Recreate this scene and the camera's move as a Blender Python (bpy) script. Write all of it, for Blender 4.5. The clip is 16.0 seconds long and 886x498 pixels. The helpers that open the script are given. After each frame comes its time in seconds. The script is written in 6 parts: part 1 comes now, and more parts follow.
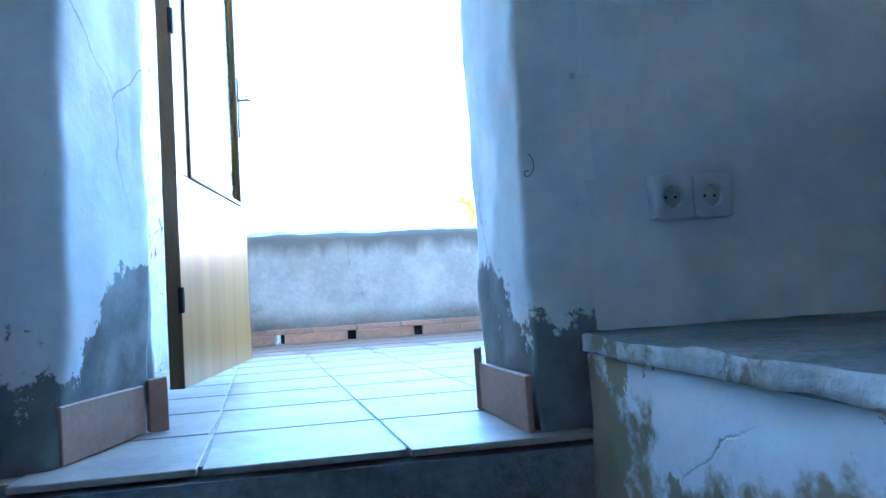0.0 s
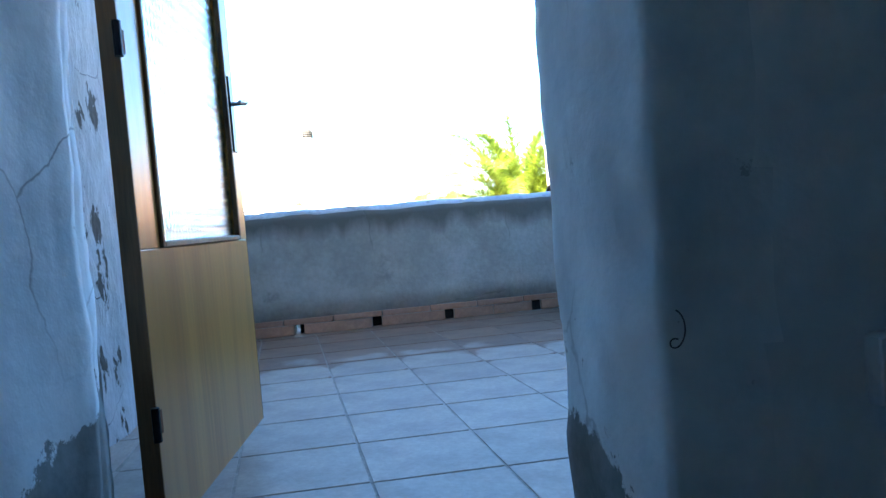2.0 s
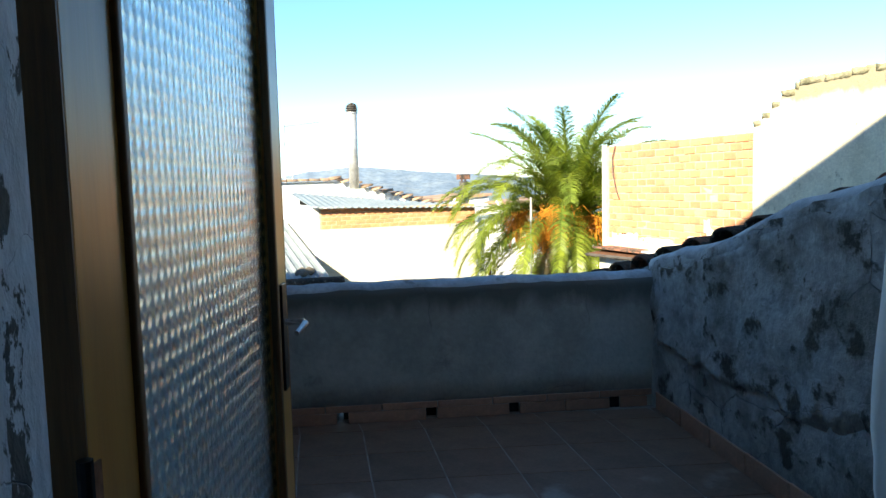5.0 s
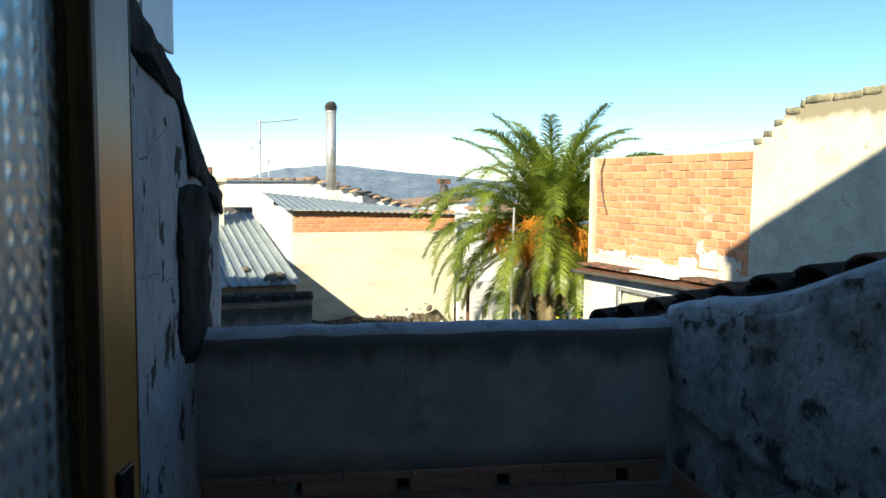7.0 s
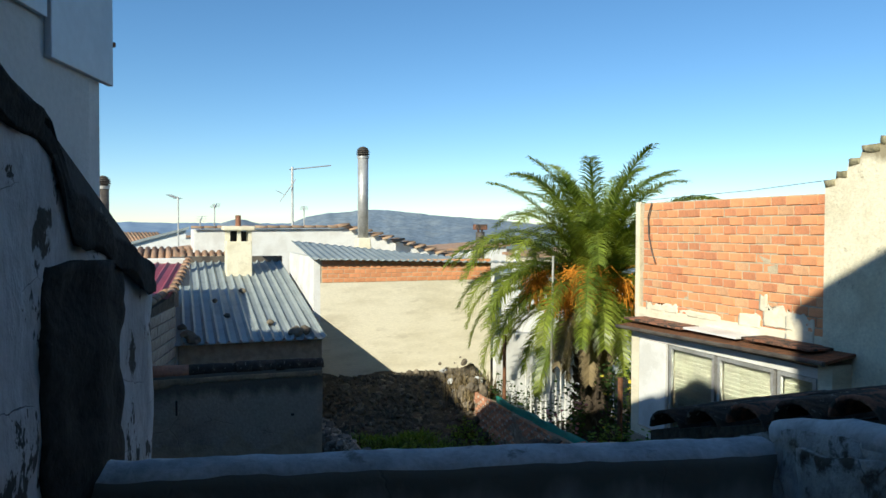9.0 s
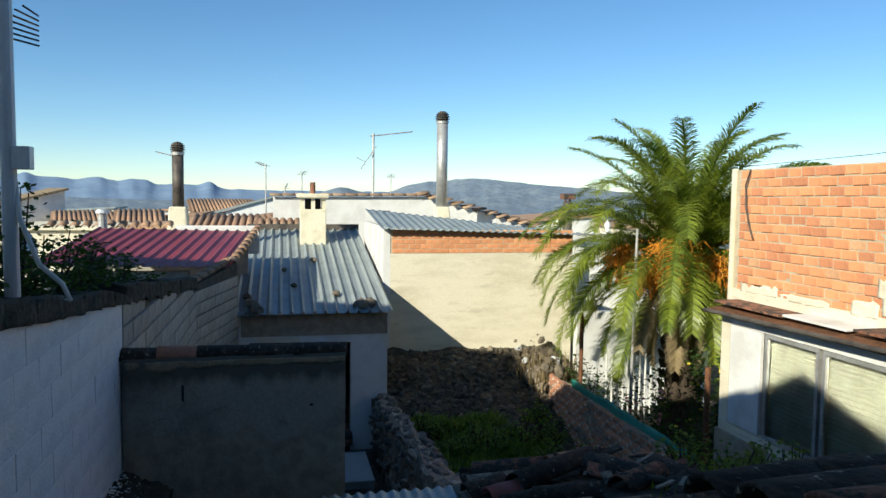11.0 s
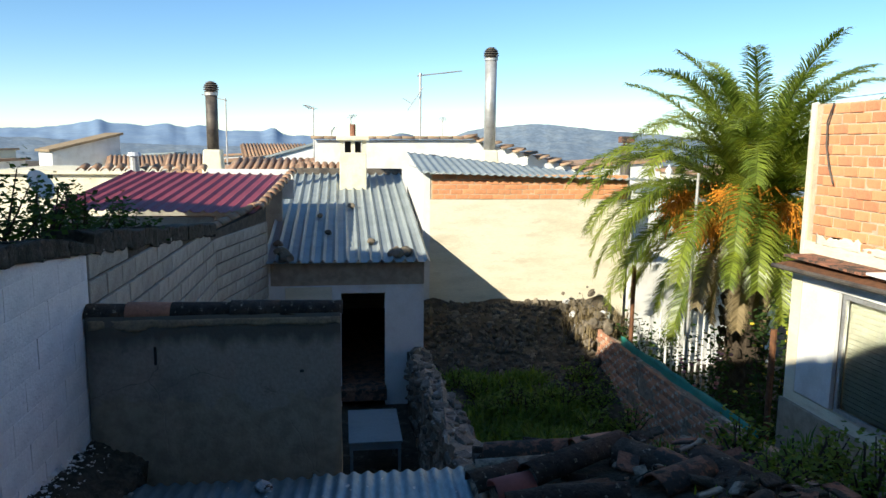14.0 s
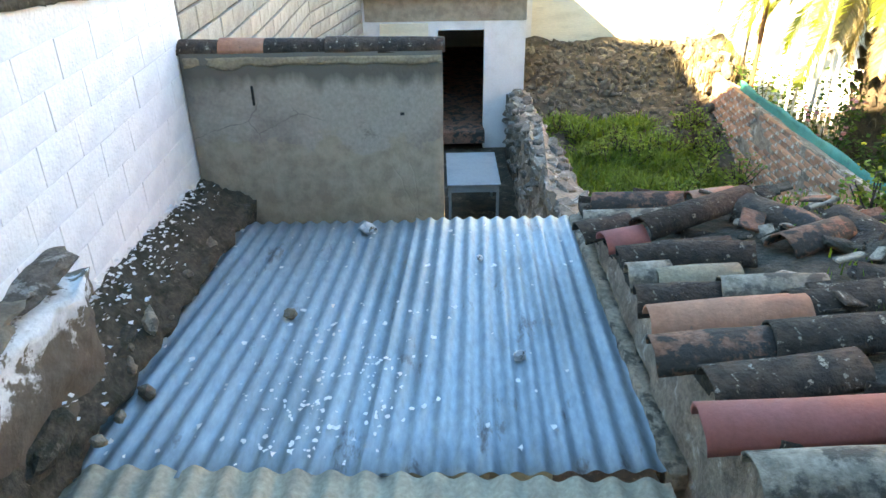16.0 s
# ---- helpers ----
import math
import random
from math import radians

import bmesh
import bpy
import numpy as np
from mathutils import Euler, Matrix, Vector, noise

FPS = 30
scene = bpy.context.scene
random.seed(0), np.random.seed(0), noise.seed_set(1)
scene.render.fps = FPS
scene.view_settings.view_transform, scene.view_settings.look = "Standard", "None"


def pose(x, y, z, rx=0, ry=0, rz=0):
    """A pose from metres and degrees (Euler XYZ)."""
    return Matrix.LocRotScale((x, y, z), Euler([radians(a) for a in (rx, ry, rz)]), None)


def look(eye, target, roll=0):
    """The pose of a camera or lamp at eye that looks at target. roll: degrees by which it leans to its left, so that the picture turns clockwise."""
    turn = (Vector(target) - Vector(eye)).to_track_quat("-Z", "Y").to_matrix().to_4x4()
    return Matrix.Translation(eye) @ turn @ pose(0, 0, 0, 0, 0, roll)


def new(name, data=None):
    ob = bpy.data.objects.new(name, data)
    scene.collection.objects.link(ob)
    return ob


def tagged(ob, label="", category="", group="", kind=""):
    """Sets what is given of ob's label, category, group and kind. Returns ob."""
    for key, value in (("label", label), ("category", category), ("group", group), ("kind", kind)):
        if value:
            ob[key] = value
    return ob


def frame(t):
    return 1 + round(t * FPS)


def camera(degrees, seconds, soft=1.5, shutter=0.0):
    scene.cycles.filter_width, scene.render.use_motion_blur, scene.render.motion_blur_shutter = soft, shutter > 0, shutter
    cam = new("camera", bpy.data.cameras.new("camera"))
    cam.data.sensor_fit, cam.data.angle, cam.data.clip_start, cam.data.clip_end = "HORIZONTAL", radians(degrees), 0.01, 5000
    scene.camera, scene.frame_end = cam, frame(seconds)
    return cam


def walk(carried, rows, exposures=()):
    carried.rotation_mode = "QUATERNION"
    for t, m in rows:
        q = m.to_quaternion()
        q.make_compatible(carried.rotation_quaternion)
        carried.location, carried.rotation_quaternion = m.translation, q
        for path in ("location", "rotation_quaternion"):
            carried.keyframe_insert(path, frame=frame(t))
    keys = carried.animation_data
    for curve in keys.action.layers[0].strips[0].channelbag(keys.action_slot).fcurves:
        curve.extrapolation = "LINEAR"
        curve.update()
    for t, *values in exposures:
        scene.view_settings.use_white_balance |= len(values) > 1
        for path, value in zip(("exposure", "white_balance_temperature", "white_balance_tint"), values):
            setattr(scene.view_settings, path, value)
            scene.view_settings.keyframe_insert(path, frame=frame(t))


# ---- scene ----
cam = camera(63.0, 16.0)
PATH = [
    (0, (0.535, 0.107, 0.324), (0.834, 2.081, 0.439), -3.5),
    (0.5, (0.533, 0.234, 0.357), (0.763, 2.221, 0.389), -4.9),
    (1, (0.515, 0.353, 0.532), (0.731, 2.341, 0.567), -4.6),
    (1.5, (0.516, 0.43, 0.591), (0.755, 2.415, 0.563), -4.8),
    (2, (0.553, 0.602, 0.675), (0.784, 2.587, 0.593), -4.8),
    (2.5, (0.569, 0.681, 0.819), (0.766, 2.666, 0.681), -5.1),
    (3, (0.552, 0.829, 0.898), (0.692, 2.822, 0.799), -4.0),
    (3.5, (0.512, 0.929, 1.063), (0.646, 2.922, 0.964), -3.3),
    (6, (0.449, 1.671, 1.351), (0.625, 3.652, 1.135), 0.6),
    (6.5, (0.464, 1.871, 1.361), (0.701, 3.85, 1.195), 0.6),
    (7, (0.48, 2.012, 1.44), (0.677, 3.995, 1.267), 0.7),
    (7.5, (0.495, 2.231, 1.471), (0.688, 4.213, 1.284), 0.5),
    (8, (0.509, 2.442, 1.507), (0.734, 4.423, 1.352), 0.2),
    (8.5, (0.609, 2.72, 1.528), (0.777, 4.711, 1.439), -0.5),
    (9, (0.702, 2.985, 1.528), (0.788, 4.982, 1.474), 0.2),
    (11.5, (1.314, 4.189, 1.526), (1.086, 6.17, 1.375), 0.3),
    (12, (1.359, 4.359, 1.508), (1.083, 6.335, 1.369), -0.1),
    (12.5, (1.501, 4.566, 1.49), (1.14, 6.527, 1.332), -0.4),
    (13, (1.543, 4.683, 1.454), (1.139, 6.63, 1.234), 0.6),
    (13.5, (1.562, 4.856, 1.463), (1.156, 6.799, 1.216), 0.7),
    (14, (1.518, 5.018, 1.444), (1.173, 6.967, 1.154), 0.6),
    (14.5, (1.485, 5.147, 1.391), (1.134, 7.063, 0.938), 0.6),
    (15, (1.461, 5.263, 1.356), (1.086, 7.09, 0.633), 0.6),
    (15.5, (1.432, 5.319, 1.342), (1.016, 7.06, 0.451), -0.1),
    (16, (1.359, 5.321, 1.36), (0.823, 6.993, 0.403), -0.8),
]
EXPOSURE = [(0, 6.05, 6600, 8), (0.5, 5.42, 6600, 8.5), (1.0, 4.75, 6600, 8), (2.0, 3.98, 6700, 7), (2.5, 3.8, 6700, 7), (3.0, 3.3, 6800, 6.5), (3.5, 2.75, 6900, 6), (5.8, 1.3, 7200, 4), (7, 0.9, 7000, 3), (8.5, 0.65, 6800, 2), (9, 0.4, 6600, 2), (12.5, 0.42, 6700, 3), (13, 0.52, 6650, 3), (13.5, 0.65, 6600, 4), (14.2, 0.85, 6900, 6), (14.6, 1.25, 7300, 7),
            (15, 2.2, 8600, 8), (15.5, 3.2, 9800, 8), (16, 3.9, 10600, 8)]
walk(cam, [(t, look(e, g, r)) for t, e, g, r in PATH], EXPOSURE)



# ---- world and sun ----
YARD = pose(0, 0, 0, 0, 0, 18)          # the yard's plots run 18 degrees off the terrace
SUN_WAY = (YARD.to_3x3() @ Vector((1.25, 1.0, -0.82))).normalized()
world = bpy.data.worlds.new("world")
scene.world = world
world.use_nodes = True
wn, wl = world.node_tree.nodes, world.node_tree.links
wn.clear()
sky = wn.new("ShaderNodeTexSky")
sky.sky_type, sky.sun_disc = "NISHITA", False
sky.sun_elevation = math.asin(-SUN_WAY.z)
sky.sun_rotation = math.atan2(-SUN_WAY.x, -SUN_WAY.y)
sky.altitude, sky.air_density, sky.dust_density, sky.ozone_density = 600, 0.9, 0.0, 3.8
wbg, wout = wn.new("ShaderNodeBackground"), wn.new("ShaderNodeOutputWorld")
wbg.inputs["Strength"].default_value = 0.11
tone = wn.new("ShaderNodeHueSaturation")
tone.inputs["Saturation"].default_value = 1.13
wl.new(sky.outputs[0], tone.inputs["Color"]); wl.new(tone.outputs[0], wbg.inputs[0]); wl.new(wbg.outputs[0], wout.inputs[0])
sun_data = bpy.data.lights.new("sun", "SUN")
sun_data.energy, sun_data.angle, sun_data.color = 5.0, radians(0.55), (1.0, 0.93, 0.80)
sun = new("sun", sun_data)
sun.matrix_world = Matrix.Translation((-8, -8, 12)) @ SUN_WAY.to_track_quat("-Z", "Y").to_matrix().to_4x4()


# ---- materials ----
def mat(name, base, second=None, rough=0.85, metal=0.0, scale=3.0, fine=40.0, bump=0.3, vary=0.25, edge=(0.45, 0.62),
        stain=None, stain_scale=1.2, stain_edge=(0.58, 0.66), rand=0.0, island=False, stretch=(1, 1, 1), spec=0.4, crack=0.0, foot=None, damp=None, cap=None, low_band=None):
    """A weathered surface: base mixed with a second tone by broad noise, fine grain, optional stains with clear edges, relief."""
    m = bpy.data.materials.new(name)
    m.use_nodes = True
    n, l = m.node_tree.nodes, m.node_tree.links
    bsdf = n["Principled BSDF"]
    bsdf.inputs["Roughness"].default_value, bsdf.inputs["Metallic"].default_value = rough, metal
    bsdf.inputs["Specular IOR Level"].default_value = spec
    geo = n.new("ShaderNodeTexCoord")
    mp = n.new("ShaderNodeMapping")
    mp.inputs["Scale"].default_value = stretch
    l.new(geo.outputs["Object"], mp.inputs["Vector"])

    def tex(s, detail=6, rough_=0.6, plain=False):
        t = n.new("ShaderNodeTexNoise")
        t.inputs["Scale"].default_value, t.inputs["Detail"].default_value, t.inputs["Roughness"].default_value = s, detail, rough_
        l.new(geo.outputs["Object"] if plain else mp.outputs[0], t.inputs["Vector"])
        return t

    def ramp(src, a, b):
        r = n.new("ShaderNodeMapRange")
        r.inputs["From Min"].default_value, r.inputs["From Max"].default_value = a, b
        l.new(src, r.inputs["Value"])
        return r.outputs[0]

    def mix(fac, a, b, kind="MIX"):
        x = n.new("ShaderNodeMix")
        x.data_type, x.blend_type = "RGBA", kind
        for sock, v in ((x.inputs[0], fac), (x.inputs[6], a), (x.inputs[7], b)):
            if isinstance(v, (float, int)):
                sock.default_value = v
            elif isinstance(v, tuple):
                sock.default_value = (*v[:3], 1)
            else:
                l.new(v, sock)
        return x.outputs[2]

    second = second or tuple(c * 0.75 for c in base)
    broad, grain = tex(scale), tex(fine, 4)
    col = mix(ramp(broad.outputs[0], *edge), base, second)
    dark = mix(ramp(grain.outputs[0], 0.3, 0.75), (1 - vary,) * 3, (1 + vary,) * 3)
    col = mix(1.0, col, dark, "MULTIPLY")
    if stain:
        col = mix(ramp(tex(stain_scale, 9, 0.68).outputs[0], *stain_edge), col, stain)
    relief = None
    if crack:
        bend = mix(0.12, geo.outputs["Object"], tex(3.0, 5, 0.6, True).outputs["Color"])
        vor = n.new("ShaderNodeTexVoronoi")
        vor.feature = "DISTANCE_TO_EDGE"
        vor.inputs["Scale"].default_value = crack
        l.new(bend, vor.inputs["Vector"])
        gate = n.new("ShaderNodeMath")
        gate.operation = "MULTIPLY"
        l.new(ramp(vor.outputs["Distance"], 0.006, 0.001), gate.inputs[0])
        l.new(ramp(tex(1.7, 3, 0.5, True).outputs[0], 0.47, 0.60), gate.inputs[1])
        col = mix(gate.outputs[0], col, tuple(c * 0.45 for c in base))
        relief = gate.outputs[0]
    if foot:
        # flaked-off zone: bare render up to an uneven height
        level, bare = foot
        sep = n.new("ShaderNodeSeparateXYZ")
        l.new(geo.outputs["Object"], sep.inputs[0])
        wav = n.new("ShaderNodeMath")
        wav.operation = "MULTIPLY_ADD"
        l.new(tex(5.5, 7, 0.7, True).outputs[0], wav.inputs[0])
        wav.inputs[1].default_value = -0.62
        lean = n.new("ShaderNodeMath")
        lean.operation = "MULTIPLY_ADD"
        l.new(sep.outputs["Y"], lean.inputs[0])
        lean.inputs[1].default_value = -0.55
        l.new(sep.outputs["Z"], lean.inputs[2])
        l.new(lean.outputs[0], wav.inputs[2])
        lim = ramp(wav.outputs[0], level - 0.31 + 0.008, level - 0.31 - 0.008)
        tone2 = mix(ramp(tex(9, 6, 0.6, True).outputs[0], 0.4, 0.62), bare, tuple(c * 0.6 for c in bare))
        col = mix(lim, col, tone2)
        relief = lim
    if cap:
        # rain dirt running down from the coping
        level, grime = cap
        sep = n.new("ShaderNodeSeparateXYZ")
        l.new(geo.outputs["Object"], sep.inputs[0])
        runs = n.new("ShaderNodeMapping")
        runs.inputs["Scale"].default_value = (7, 7, 1.2)
        l.new(geo.outputs["Object"], runs.inputs["Vector"])
        nz = n.new("ShaderNodeTexNoise")
        nz.inputs["Scale"].default_value, nz.inputs["Detail"].default_value = 1.0, 6
        l.new(runs.outputs[0], nz.inputs["Vector"])
        wav = n.new("ShaderNodeMath")
        wav.operation = "MULTIPLY_ADD"
        l.new(nz.outputs[0], wav.inputs[0])
        wav.inputs[1].default_value = 0.28
        l.new(sep.outputs["Z"], wav.inputs[2])
        col = mix(ramp(wav.outputs[0], level + 0.10, level + 0.20), col, grime)
    if low_band:
        # older coat laid bare below an uneven level
        level, bare = low_band
        sep = n.new("ShaderNodeSeparateXYZ")
        l.new(geo.outputs["Object"], sep.inputs[0])
        wav = n.new("ShaderNodeMath")
        wav.operation = "MULTIPLY_ADD"
        l.new(tex(2.2, 8, 0.65, True).outputs[0], wav.inputs[0])
        wav.inputs[1].default_value = -0.9
        l.new(sep.outputs["Z"], wav.inputs[2])
        col = mix(ramp(wav.outputs[0], level - 0.43, level - 0.47), col, mix(ramp(tex(8, 6, 0.6, True).outputs[0], 0.4, 0.62), bare, tuple(c * 0.72 for c in bare)))
    if damp:
        # a tide mark: wetter beyond a wavering line across the floor
        line, wet = damp
        where = n.new("ShaderNodeNewGeometry")
        sep = n.new("ShaderNodeSeparateXYZ")
        l.new(where.outputs["Position"], sep.inputs[0])
        nz = n.new("ShaderNodeTexNoise")
        nz.inputs["Scale"].default_value, nz.inputs["Detail"].default_value = 2.6, 5
        l.new(where.outputs["Position"], nz.inputs["Vector"])
        wav = n.new("ShaderNodeMath")
        wav.operation = "MULTIPLY_ADD"
        l.new(nz.outputs[0], wav.inputs[0])
        wav.inputs[1].default_value = 1.3
        l.new(sep.outputs["Y"], wav.inputs[2])
        rim = n.new("ShaderNodeSeparateXYZ")
        l.new(geo.outputs["Object"], rim.inputs[0])
        for axis in ("X", "Y"):
            # joints stay wet longer than the middle of a tile
            last = wav
            steps_ = [n.new("ShaderNodeMath") for _ in range(3)]
            for node, op, val in zip(steps_, ("ABSOLUTE", "MULTIPLY", "POWER"), (0, 6.0, 4.0)):
                node.operation = op
                node.inputs[1].default_value = val
            wav = n.new("ShaderNodeMath")
            wav.operation = "MULTIPLY_ADD"
            wav.inputs[1].default_value = 0.30
            l.new(rim.outputs[axis], steps_[0].inputs[0])
            l.new(steps_[0].outputs[0], steps_[1].inputs[0])
            l.new(steps_[1].outputs[0], steps_[2].inputs[0])
            l.new(steps_[2].outputs[0], wav.inputs[0])
            l.new(last.outputs[0], wav.inputs[2])
        col = mix(ramp(wav.outputs[0], line + 0.68, line + 0.80), col, mix(1.0, col, wet, "MULTIPLY"))
    if rand:
        info = n.new("ShaderNodeNewGeometry" if island else "ShaderNodeObjectInfo")
        col = mix(1.0, col, mix(info.outputs["Random Per Island" if island else "Random"], (1 - rand,) * 3, (1 + rand,) * 3), "MULTIPLY")
    l.new(col, bsdf.inputs["Base Color"])
    if bump:
        b = n.new("ShaderNodeBump")
        b.inputs["Strength"].default_value, b.inputs["Distance"].default_value = bump, 0.01
        add = n.new("ShaderNodeMath")
        add.operation = "ADD"
        l.new(grain.outputs[0], add.inputs[0]); l.new(broad.outputs[0], add.inputs[1])
        if relief:
            dig = n.new("ShaderNodeMath")
            dig.operation = "SUBTRACT"
            l.new(add.outputs[0], dig.inputs[0]); l.new(relief, dig.inputs[1])
            add = dig
        l.new(add.outputs[0], b.inputs["Height"]); l.new(b.outputs[0], bsdf.inputs["Normal"])
    return m


M = {}
M["plaster"] = mat("whitewashed_plaster", (0.73, 0.77, 0.78), (0.60, 0.65, 0.67), 0.8, scale=3.0, fine=16, bump=0.30, vary=0.06)
M["plaster_foot"] = mat("flaking_whitewash", (0.73, 0.77, 0.78), (0.58, 0.63, 0.65), 0.8, scale=3.6, fine=16, bump=0.30, vary=0.06, crack=2.2, stain=(0.42, 0.44, 0.45), stain_scale=11, stain_edge=(0.655, 0.675), foot=(0.30 - 0.55 * 1.5, (0.22, 0.235, 0.23)))
M["nosing"] = mat("chipped_pale_nosing", (0.55, 0.56, 0.56), (0.36, 0.36, 0.34), 0.9, scale=9, fine=50, bump=0.7, vary=0.15, stain=(0.26, 0.23, 0.17), stain_scale=8, stain_edge=(0.56, 0.6))
M["ledge_paint"] = mat("flaking_white_paint", (0.71, 0.74, 0.77), (0.63, 0.67, 0.71), 0.8, scale=2.2, fine=24, bump=0.4, vary=0.06, crack=4.0, stain=(0.30, 0.245, 0.16), stain_scale=2.6, stain_edge=(0.515, 0.525), low_band=(0.07, (0.30, 0.24, 0.155)))
M["plaster_dim"] = mat("aged_plaster", (0.68, 0.72, 0.76), (0.58, 0.63, 0.68), 0.85, scale=1.6, fine=22, bump=0.4, vary=0.1)
M["cement"] = mat("bare_cement", (0.20, 0.215, 0.215), (0.13, 0.14, 0.14), 0.95, scale=6, fine=60, bump=0.6)
M["ochre"] = mat("bare_ochre_render", (0.32, 0.25, 0.16), (0.24, 0.19, 0.13), 0.95, scale=5, fine=50, bump=0.5)
M["terracotta"] = mat("terracotta_tile", (0.40, 0.215, 0.145), (0.32, 0.175, 0.12), 0.6, scale=7, fine=70, bump=0.1, vary=0.12, rand=0.12)
M["floor_tile"] = mat("pale_floor_tile", (0.375, 0.29, 0.235), (0.31, 0.235, 0.19), 0.50, scale=5, fine=60, bump=0.10, vary=0.12, rand=0.08, spec=0.28, damp=(4.1, (0.62, 0.46, 0.38)))
M["grout"] = mat("grout", (0.36, 0.31, 0.27), (0.28, 0.235, 0.20), 0.95, scale=9, fine=80)
M["wood"] = mat("varnished_wood", (0.52, 0.255, 0.065), (0.41, 0.185, 0.042), 0.30, scale=1.2, fine=10, bump=0.03, vary=0.10, stretch=(8, 8, 0.5))
M["wood_dark"] = mat("dark_wood_edge", (0.17, 0.082, 0.03), (0.10, 0.047, 0.017), 0.5, scale=2.5, fine=18, bump=0.1, stretch=(10, 10, 0.6))
M["black"] = mat("black_metal", (0.02, 0.02, 0.022), None, 0.35, 0.8, scale=20, fine=90, bump=0.05)
M["chrome"] = mat("worn_chrome", (0.35, 0.35, 0.35), None, 0.4, 1.0, scale=20, fine=90, bump=0.03)
M["plastic"] = mat("white_plastic", (0.62, 0.63, 0.64), None, 0.4, scale=8, fine=90, bump=0.02, vary=0.03)
# Near-black that stands in for shade inside holes, flues and windows.
M["dark"] = mat("hollow_shade", (0.015, 0.015, 0.015), None, 0.9, bump=0)
M["parapet"] = mat("stained_parapet_render", (0.42, 0.41, 0.38), (0.325, 0.318, 0.292), 0.9, scale=2.4, fine=34, bump=0.4, vary=0.10, stain=(0.17, 0.17, 0.155), stain_scale=2.1, stain_edge=(0.60, 0.74), crack=1.4, cap=(0.64, (0.16, 0.155, 0.14)))
M["parapet_top"] = mat("worn_white_coping", (0.50, 0.52, 0.54), (0.36, 0.375, 0.39), 0.9, scale=6, fine=45, bump=0.5, vary=0.15, stain=(0.2, 0.2, 0.19), stain_scale=7)
M["peeling"] = mat("peeling_limewash", (0.52, 0.53, 0.54), (0.41, 0.415, 0.415), 0.92, scale=5, fine=26, bump=1.0, vary=0.15, stain=(0.075, 0.066, 0.055), stain_scale=8.0, stain_edge=(0.578, 0.596), crack=3.5, stretch=(1, 1, 0.5))
M["peeling_dark"] = mat("blackened_limewash", (0.39, 0.395, 0.39), (0.22, 0.215, 0.20), 0.95, scale=4.5, fine=22, bump=1.4, vary=0.25, stain=(0.075, 0.066, 0.052), stain_scale=5.5, stain_edge=(0.535, 0.60), crack=3.2)
M["moss"] = mat("mossy_cement", (0.066, 0.055, 0.040), (0.030, 0.030, 0.018), 1.0, scale=9, fine=34, bump=1.4, vary=0.4, stain=(0.125, 0.105, 0.08), stain_scale=13, stain_edge=(0.60, 0.66))
M["white_block"] = mat("white_painted_block", (0.78, 0.79, 0.80), (0.66, 0.68, 0.70), 0.88, scale=2.2, fine=38, bump=0.9, vary=0.07, stain=(0.36, 0.35, 0.33), stain_scale=6.5, stain_edge=(0.70, 0.72))
M["block"] = mat("grey_concrete_block", (0.43, 0.405, 0.35), (0.33, 0.31, 0.27), 0.95, scale=4, fine=60, bump=0.7, rand=0.12)
M["joint_dark"] = mat("dark_open_joint", (0.10, 0.09, 0.075), (0.06, 0.055, 0.045), 1.0, scale=8, fine=70, bump=0.6)
M["wall_stone"] = mat("pale_field_stone", (0.20, 0.165, 0.13), (0.115, 0.095, 0.075), 0.95, scale=9, fine=45, bump=1.0, vary=0.3, stain=(0.40, 0.375, 0.33), stain_scale=6, stain_edge=(0.56, 0.62), rand=0.4)
M["joint"] = mat("pale_brick_mortar", (0.56, 0.46, 0.32), (0.46, 0.38, 0.27), 0.95, scale=8, fine=70, bump=0.6)
M["old_brick"] = mat("weathered_old_brick", (0.47, 0.225, 0.135), (0.34, 0.185, 0.125), 0.95, scale=7, fine=60, bump=0.6, vary=0.22, stain=(0.56, 0.50, 0.41), stain_scale=4.2, stain_edge=(0.49, 0.57), rand=0.35)
M["brick_yellow"] = mat("buff_hollow_brick", (0.67, 0.37, 0.20), (0.60, 0.32, 0.17), 0.9, scale=9, fine=70, bump=0.35, rand=0.12)
M["brick_dark"] = mat("dark_hollow_brick", (0.62, 0.26, 0.13), (0.55, 0.23, 0.12), 0.9, scale=9, fine=70, bump=0.35, rand=0.10)
M["blind"] = mat("dusty_blind", (0.34, 0.33, 0.25), (0.27, 0.26, 0.2), 0.8, scale=5, fine=40, bump=0.1)
M["mortar"] = mat("mortar", (0.36, 0.33, 0.28), (0.28, 0.26, 0.22), 0.95, scale=8, fine=70, bump=0.6)
M["grey_render"] = mat("grey_cement_render", (0.335, 0.30, 0.25), (0.235, 0.21, 0.178), 0.95, scale=2.0, fine=34, bump=0.7, vary=0.14, stain=(0.155, 0.14, 0.115), stain_scale=3.4, stain_edge=(0.62, 0.70), crack=1.3, cap=(-0.06, (0.13, 0.115, 0.09)), low_band=(-0.52, (0.36, 0.31, 0.235)))
M["tin"] = mat("galvanised_sheet", (0.25, 0.35, 0.395), (0.185, 0.265, 0.30), 0.52, 0.40, scale=2.4, fine=34, bump=0.10, vary=0.18, stain=(0.13, 0.14, 0.145), stain_scale=6.5, stain_edge=(0.60, 0.68), stretch=(1, 0.35, 1))
M["tin_roof"] = mat("pale_profiled_sheet", (0.33, 0.37, 0.37), (0.27, 0.31, 0.31), 0.5, 0.25, scale=2, fine=30, bump=0.05, vary=0.1)
